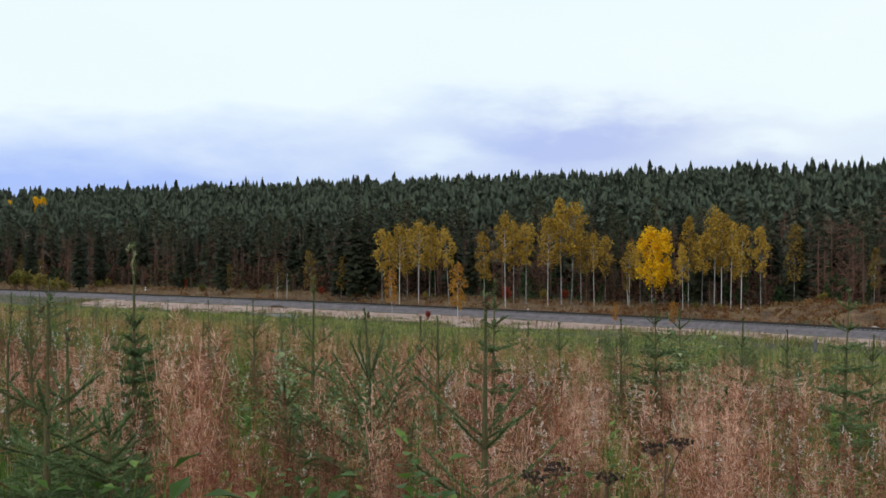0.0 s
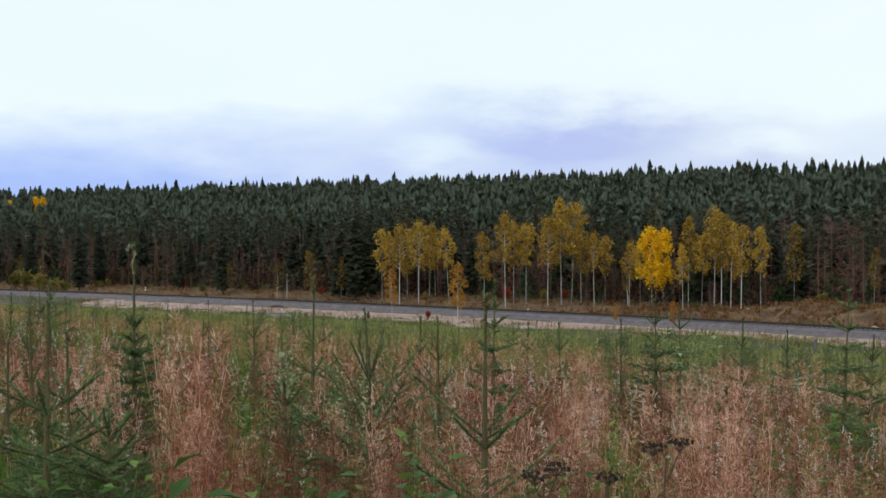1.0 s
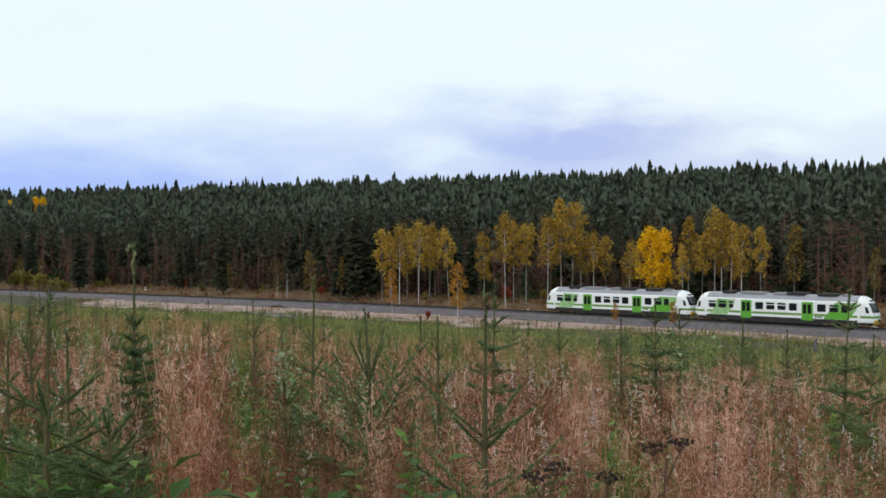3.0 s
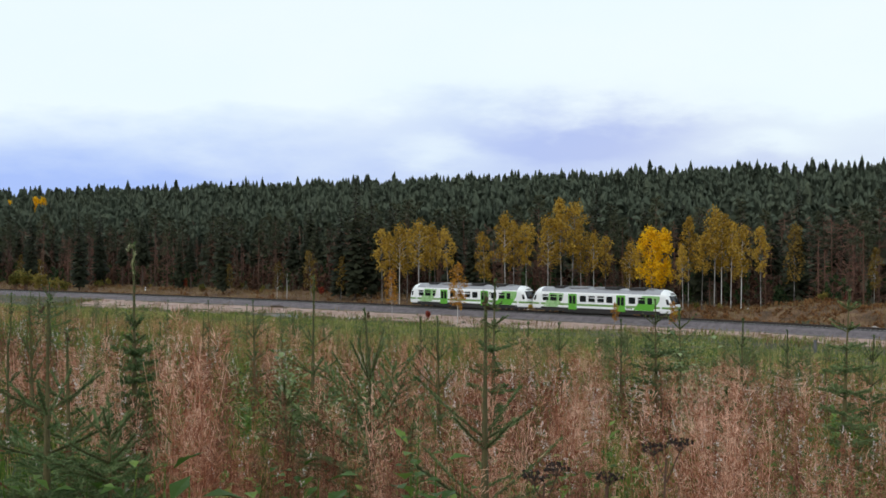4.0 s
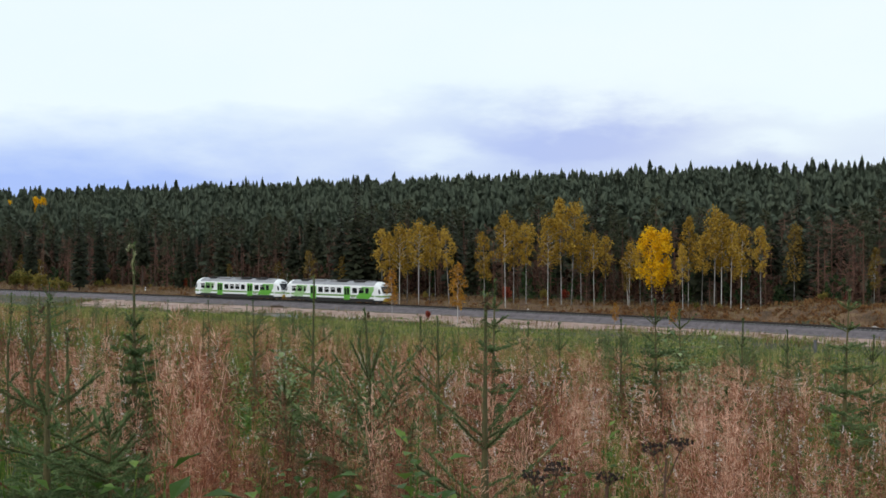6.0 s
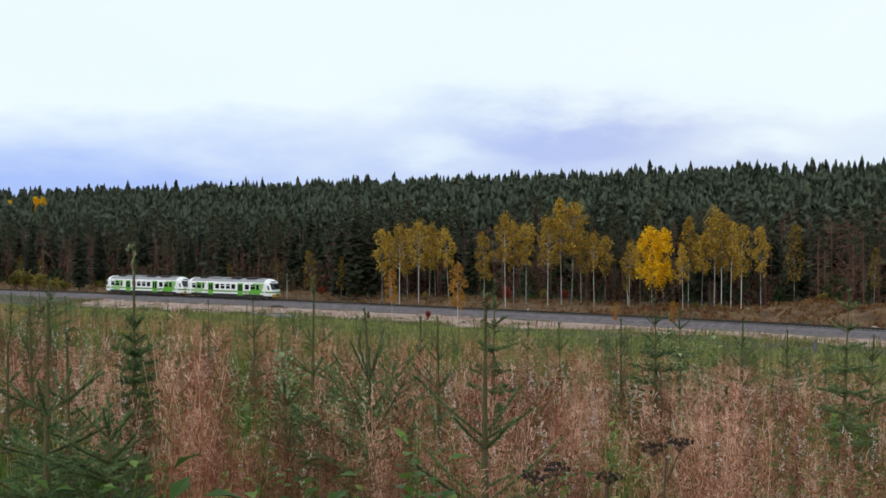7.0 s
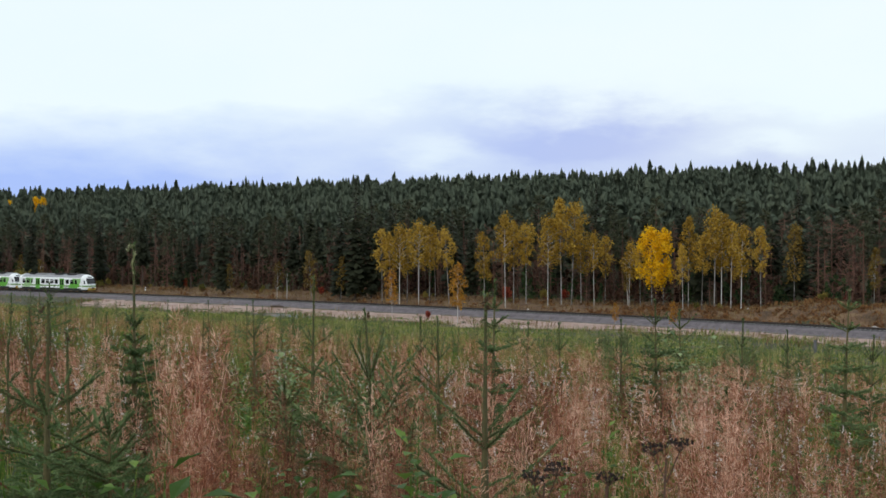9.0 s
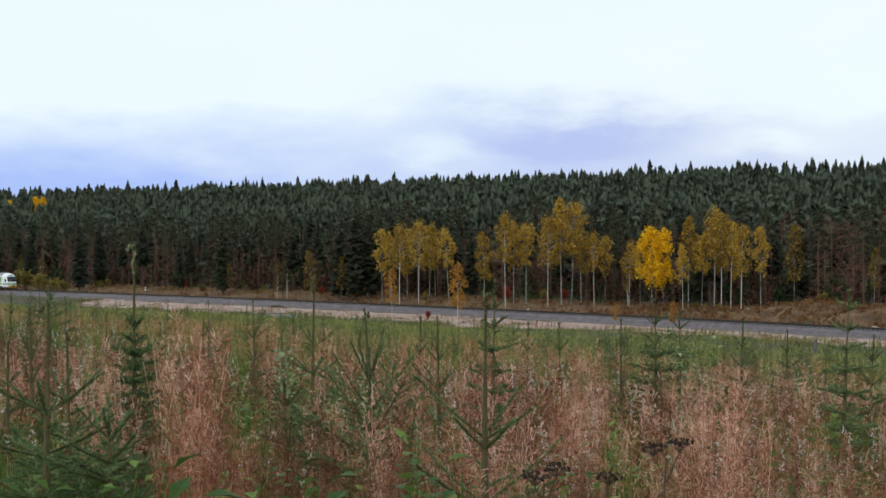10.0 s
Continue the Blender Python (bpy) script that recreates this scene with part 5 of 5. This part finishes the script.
    sow("edge_grass", "ragged green grass at the edge of the sand", "grass", [M["green_grass"]], coarse, (x[~pale], y[~pale]), 1.25, 48)
    # both verges of the railway
    n = 9000
    s, u = -190 + r.random(n) * 350, np.where(r.random(n) < 0.93, 4.2 + 22 * r.random(n), -8.8 - 13 * r.random(n))
    q = (u > 0) | (patchy(s, u, 0.35, 3) > 0.5 - 0.2 * (s > -10))
    a = PHI0 - s[q] / 934.6
    x, y = CENTRE[0] + (RADIUS + u[q]) * np.cos(a), CENTRE[1] + (RADIUS + u[q]) * np.sin(a)
    sow("verge_grass", "brown and straw-coloured grass on the railway verges", "grass", [M["verge_grass"]], coarse, (x, y), 1.35, 38)


build_field()


def build_bank():
    """Rusty herbs and brown brush on the rough bank beyond the track."""
    r = np.random.default_rng(61)
    forms = [join([clump(r, 16, (r.normal(0, 0.35), r.normal(0, 0.35), 0.25 + 0.28 * k), (0.5, 0.5, 0.3), 0.3) for k in range(3)]) for _ in range(4)]
    n = 2600
    s, u = np.where(r.random(n) < 0.6, 30 + 150 * r.random(n), -210 + 240 * r.random(n)), 6 + 17 * r.random(n)
    q = patchy(s, u, 0.45, 4) + 0.25 * (s > 40) > 0.5
    a = PHI0 - s[q] / 934.6
    sow("bank_herbs", "rusty brown autumn herbs on the rough bank", "herbs", [M["rust"]], forms, (CENTRE[0] + (RADIUS + u[q]) * np.cos(a), CENTRE[1] + (RADIUS + u[q]) * np.sin(a)), 0.66, 62, 0.1, (0.6, 1.4))


build_bank()


# ---- single shrubs, stones and small things ----
def shrub_thing(seed, leaf, label, leaves=420, size=0.2, height=2.0, spread=0.9):
    r = np.random.default_rng(seed)
    wood, green = [], []
    for k in range(9):
        a, out = r.random() * 6.28, spread * (0.2 + 0.7 * r.random())
        e = np.array([math.cos(a) * out, math.sin(a) * out, height * (0.55 + 0.4 * r.random())])
        wood.append(tube([(0.05 * math.cos(a), 0.05 * math.sin(a), -0.2), e * (0.45, 0.45, 0.55), e], [0.03, 0.02, 0.008], 4))
        green.append(clump(r, leaves // 9, e * (0.85, 0.85, 0.8), (0.34 * spread, 0.34 * spread, 0.3 * height), size))
    ob = thing("shrub", label, "shrub", "shrubs along the railway")
    part("stems", mesh_from("stems", *join(wood), [M["stem"]], True), None, ob)
    part("leaves", mesh_from("leaves", *join(green), [M[leaf]]), None, ob)
    return ob


def build_shrubs():
    r = np.random.default_rng(51)
    red = shrub_thing(800, "red_leaves", "small rowan shrub with bright red autumn leaves")
    for k, (tan, d, size) in enumerate(((-0.0145, 158, 0.75), (0.062, 194, 1.5), (0.118, 190, 1.2), (-0.117, 218, 1.1), (-0.250, 248, 1.5), (0.098, 192, 1.0), (0.388, 168, 1.3))):
        plant(red, k == 0, *aim(tan, d), k * 1.1, size)
    olive = [shrub_thing(810 + i, "bush_leaves", "yellow-green willow shrub at the foot of the wood") for i in range(3)]
    fixed = [(-0.402, 256, 2.9), (-0.388, 252, 2.5), (-0.412, 258, 2.6), (-0.376, 249, 2.0), (-0.365, 247, 1.6)]
    rest = []
    for k in range(46):
        x, y, _ = on_line(-150 + 270 * r.random(), 17 + 7 * r.random())
        rest.append((x / y, y, 0.45 + 0.75 * r.random()))
    for k, (tan, d, size) in enumerate(fixed + rest):
        plant(olive[k % 3], k < 3, *aim(tan, d), r.random() * 6.28, size)


build_shrubs()


def stone_mesh(seed):
    bm = bmesh.new()
    bmesh.ops.create_icosphere(bm, subdivisions=3, radius=0.5)
    for v in bm.verts:
        n = noise.noise(v.co * 1.7 + Vector((seed, 0, 0))) * 0.35 + noise.noise(v.co * 5 + Vector((0, seed, 0))) * 0.08
        v.co *= 1 + n
        v.co.z *= 0.7
    for f in bm.faces:
        f.smooth = True
    return bm


def build_stones():
    for k, (tan, d, size, label) in enumerate(((0.2955, 160, 1.25, "pale grey boulder on the grassy bank"), (0.4160, 138, 1.1, "pale grey boulder on the grassy bank"), (0.0820, 178, 0.9, "grey boulder at the foot of the bank"),
                                               (-0.0905, 160, 0.5, "small whitish stone on the sandy verge"), (-0.0860, 161, 0.55, "small whitish stone on the sandy verge"), (-0.0815, 160, 0.5, "small whitish stone on the sandy verge"),
                                               (0.245, 150, 0.7, "grey stone in the bank"), (0.262, 149, 0.6, "grey stone in the bank"), (0.232, 151, 0.5, "grey stone in the bank"))):
        bm = stone_mesh(k * 3.7)
        me = bpy.data.meshes.new("boulder")
        bm.to_mesh(me)
        bm.free()
        me.materials.append(M["stone"])
        x, y = aim(tan, d)
        thing("boulder", label, "boulder", "stones along the railway", at=stand(x, y, k * 1.3, size, -0.12 * size), data=me)


build_stones()


def build_posts():
    post = thing("fence_post", "short weathered grey post in the field grass", "post")
    bm = bmesh.new()
    box_bm(bm, -0.12, 0.12, -0.12, 0.12, -0.3, 1.5, 0.02)
    part("shaft", bm, M["post"], post)
    bm = bmesh.new()
    box_bm(bm, -0.15, 0.15, -0.15, 0.15, 1.5, 1.56, 0.015)
    part("cap", bm, M["post"], post)
    x, y = aim(0.3585, 104)
    post.matrix_world = stand(x, y, 0.3)
    mark = thing("marker_post", "small white marker post beside the railway", "post")
    bm = bmesh.new()
    box_bm(bm, -0.08, 0.08, -0.08, 0.08, -0.2, 1.1, 0.02)
    part("shaft", bm, M["white_paint"], mark)
    bm = bmesh.new()
    box_bm(bm, -0.082, 0.082, -0.082, 0.082, 0.75, 0.9)
    part("band", bm, M["dark_metal"], mark, "dark band")
    x, y = aim(-0.2865, 243)
    mark.matrix_world = stand(x, y, 0.3)
    snag = thing("birch_snag", "broken white birch trunk without leaves", "dead tree")
    part("trunk", mesh_from("trunk", *tube([(0, 0, -0.3), (0.08, 0, 2.0), (0.02, 0.1, 4.0), (0.15, 0.1, 5.4)], [0.09, 0.08, 0.06, 0.03], 8), [M["birch_bark"]], True), None, snag)
    part("stub", mesh_from("stub", *tube([(0.03, 0.08, 3.6), (0.5, 0.1, 4.1)], [0.05, 0.02], 5), [M["birch_bark"]], True), None, snag)
    x, y = aim(-0.1505, 214)
    snag.matrix_world = stand(x, y)


build_posts()


def build_pale_patch():
    """A lighter washed-out spot in the sandy verge."""
    v, n = [], 28
    cx, cy = aim(-0.142, 165)
    for ring in (0.0, 0.5, 1.0):
        for k in range(n):
            a = k * 2 * math.pi / n
            q = ring * (1 + 0.25 * math.sin(a * 3 + 1) + 0.1 * math.sin(a * 7))
            x, y = cx + 4.2 * q * math.cos(a), cy + 5.5 * q * math.sin(a)
            v.append((x, y, float(ground_z(x, y)) + 0.06 - 0.05 * ring ** 4))
    f = [(r * n + k, r * n + (k + 1) % n, (r + 1) * n + (k + 1) % n, (r + 1) * n + k) for r in range(2) for k in range(n)]
    thing("gravel_patch", "pale grey gravel patch on the sandy verge", "gravel", kind="structure", data=mesh_from("gravel_patch", v, f, [M["pale_gravel"]], True))


build_pale_patch()


def build_log():
    log = thing("log", "short dark weathered log lying on the sand", "log")
    part("bark", mesh_from("bark", *tube([(-1.15, 0, 0.16), (-0.4, 0.05, 0.2), (0.5, -0.03, 0.19), (1.15, 0.02, 0.15)], [0.20, 0.22, 0.2, 0.17], 9), [M["bark"]], True), None, log)
    part("stub", mesh_from("stub", *tube([(0.3, 0, 0.3), (0.45, -0.1, 0.7)], [0.07, 0.03], 6), [M["bark"]], True), None, log)
    for x, radius, z in ((-1.152, 0.2, 0.16), (1.152, 0.17, 0.15)):
        bm = bmesh.new()
        bmesh.ops.create_circle(bm, cap_ends=True, segments=9, radius=radius * 0.97, matrix=Matrix.Translation((x, 0, z)) @ Matrix.Rotation(radians(90), 4, "Y"))
        part("cut_end", bm, M["post"], log, "grey cut end")
    x, y = aim(-0.160, 190)
    log.matrix_world = stand(x, y, 0.15)


build_log()


def umbel_plant(seed, h, heads):
    """A dry umbel: dark stem, spokes and clustered seed heads."""
    r = np.random.default_rng(seed)
    ob = thing("dry_umbel", "dead dark brown umbel plant with seed heads", "dry plant", "dry umbels in the grass")
    part("stem", mesh_from("stem", *tube([(0, 0, -0.05), (0.02, 0.01, h * 0.5), (0.05, 0.0, h)], [0.006, 0.005, 0.004], 5), [M["stem"]], True), None, ob)
    for i in range(heads):
        c = np.array([0.05, 0, h]) + (np.array([0.075 * (i - (heads - 1) / 2), 0.03 * r.normal(), 0.03 * r.random()]))
        wood, seeds = [tube([(0.05, 0, h - 0.08), c], [0.003, 0.002], 4)], []
        for k in range(16):
            a, q = k * 2.4, 0.045 * math.sqrt((k + 0.5) / 16)
            e = c + np.array([math.cos(a) * q, math.sin(a) * q, 0.035 - 3 * q * q + 0.006 * r.normal()])
            wood.append(tube([c, e], [0.0014, 0.001], 3))
            seeds.append(clump(r, 12, e, (0.008, 0.008, 0.007), 0.008))
        part("spokes", mesh_from("spokes", *join(wood), [M["stem"]]), None, ob)
        part("seed_head", mesh_from("seed_head", *join(seeds), [M["dark_seed"]]), None, ob)
    return ob


def build_near_plants():
    for k, (tan, d, tip, heads) in enumerate(((0.2010, 3.5, -0.204, 2), (0.1430, 3.4, -0.230, 1), (0.0830, 3.4, -0.227, 2))):
        x, y = aim(tan, d)
        g = float(ground_z(x, y))
        ob = umbel_plant(830 + k, EYE[2] + tip * d - g, heads)
        ob.matrix_world = Matrix.Translation((x, y, g))
    # broad-leaved plants close by and two leafy bushes further off
    for k, (tan, d, tip, size, leaves) in enumerate(((-0.279, 3.3, -0.215, 0.10, 14), (-0.256, 3.1, -0.232, 0.11, 12), (-0.130, 3.3, -0.226, 0.08, 14), (-0.015, 3.6, -0.205, 0.075, 22), (0.010, 3.3, -0.220, 0.07, 18), (-0.030, 4.6, -0.180, 0.06, 26), (-0.040, 3.4, -0.222, 0.08, 16))):
        x, y = aim(tan, d)
        g = float(ground_z(x, y))
        ob = thing("leafy_plant", "broad-leaved bright green plant low in the dry grass", "plant", "leafy plants in the grass")
        h = EYE[2] + tip * d - g
        v, f = herb_plant(840 + k, leaves, h, size)
        part("leaves", mesh_from("leaves", v, f, [M["herb"]]), None, ob)
        ob.matrix_world = Matrix.Translation((x, y, g))
    for k, (tan, d, tip) in enumerate(((0.244, 13.0, -0.080), (-0.150, 10.5, -0.094), (-0.095, 9.0, -0.135))):
        x, y = aim(tan, d)
        g = float(ground_z(x, y))
        h = EYE[2] + tip * d - g
        ob = thing("leafy_bush", "young broad-leaved bush with grey-green leaves", "bush")
        r = np.random.default_rng(860 + k)
        stems = [scatter(herb_plant(870 + 9 * k + i, 30, h * (0.75 + 0.3 * r.random()), 0.075), np.array([(r.normal(0, 0.12), r.normal(0, 0.12), 0)]), np.array([r.random() * 6]), np.ones(1), r.normal(0, 0.15, (1, 2))) for i in range(7)]
        part("leaves", mesh_from("leaves", *join(stems), [M["willow"]]), None, ob)
        ob.matrix_world = Matrix.Translation((x, y, g))


M["willow"] = material("grey_green_bush_leaves", [(0.07, 0.12, 0.03), (0.14, 0.21, 0.06), (0.27, 0.34, 0.14)], 4, 0.5, island=0.5, through_light=0.3)
build_near_plants()

motions()
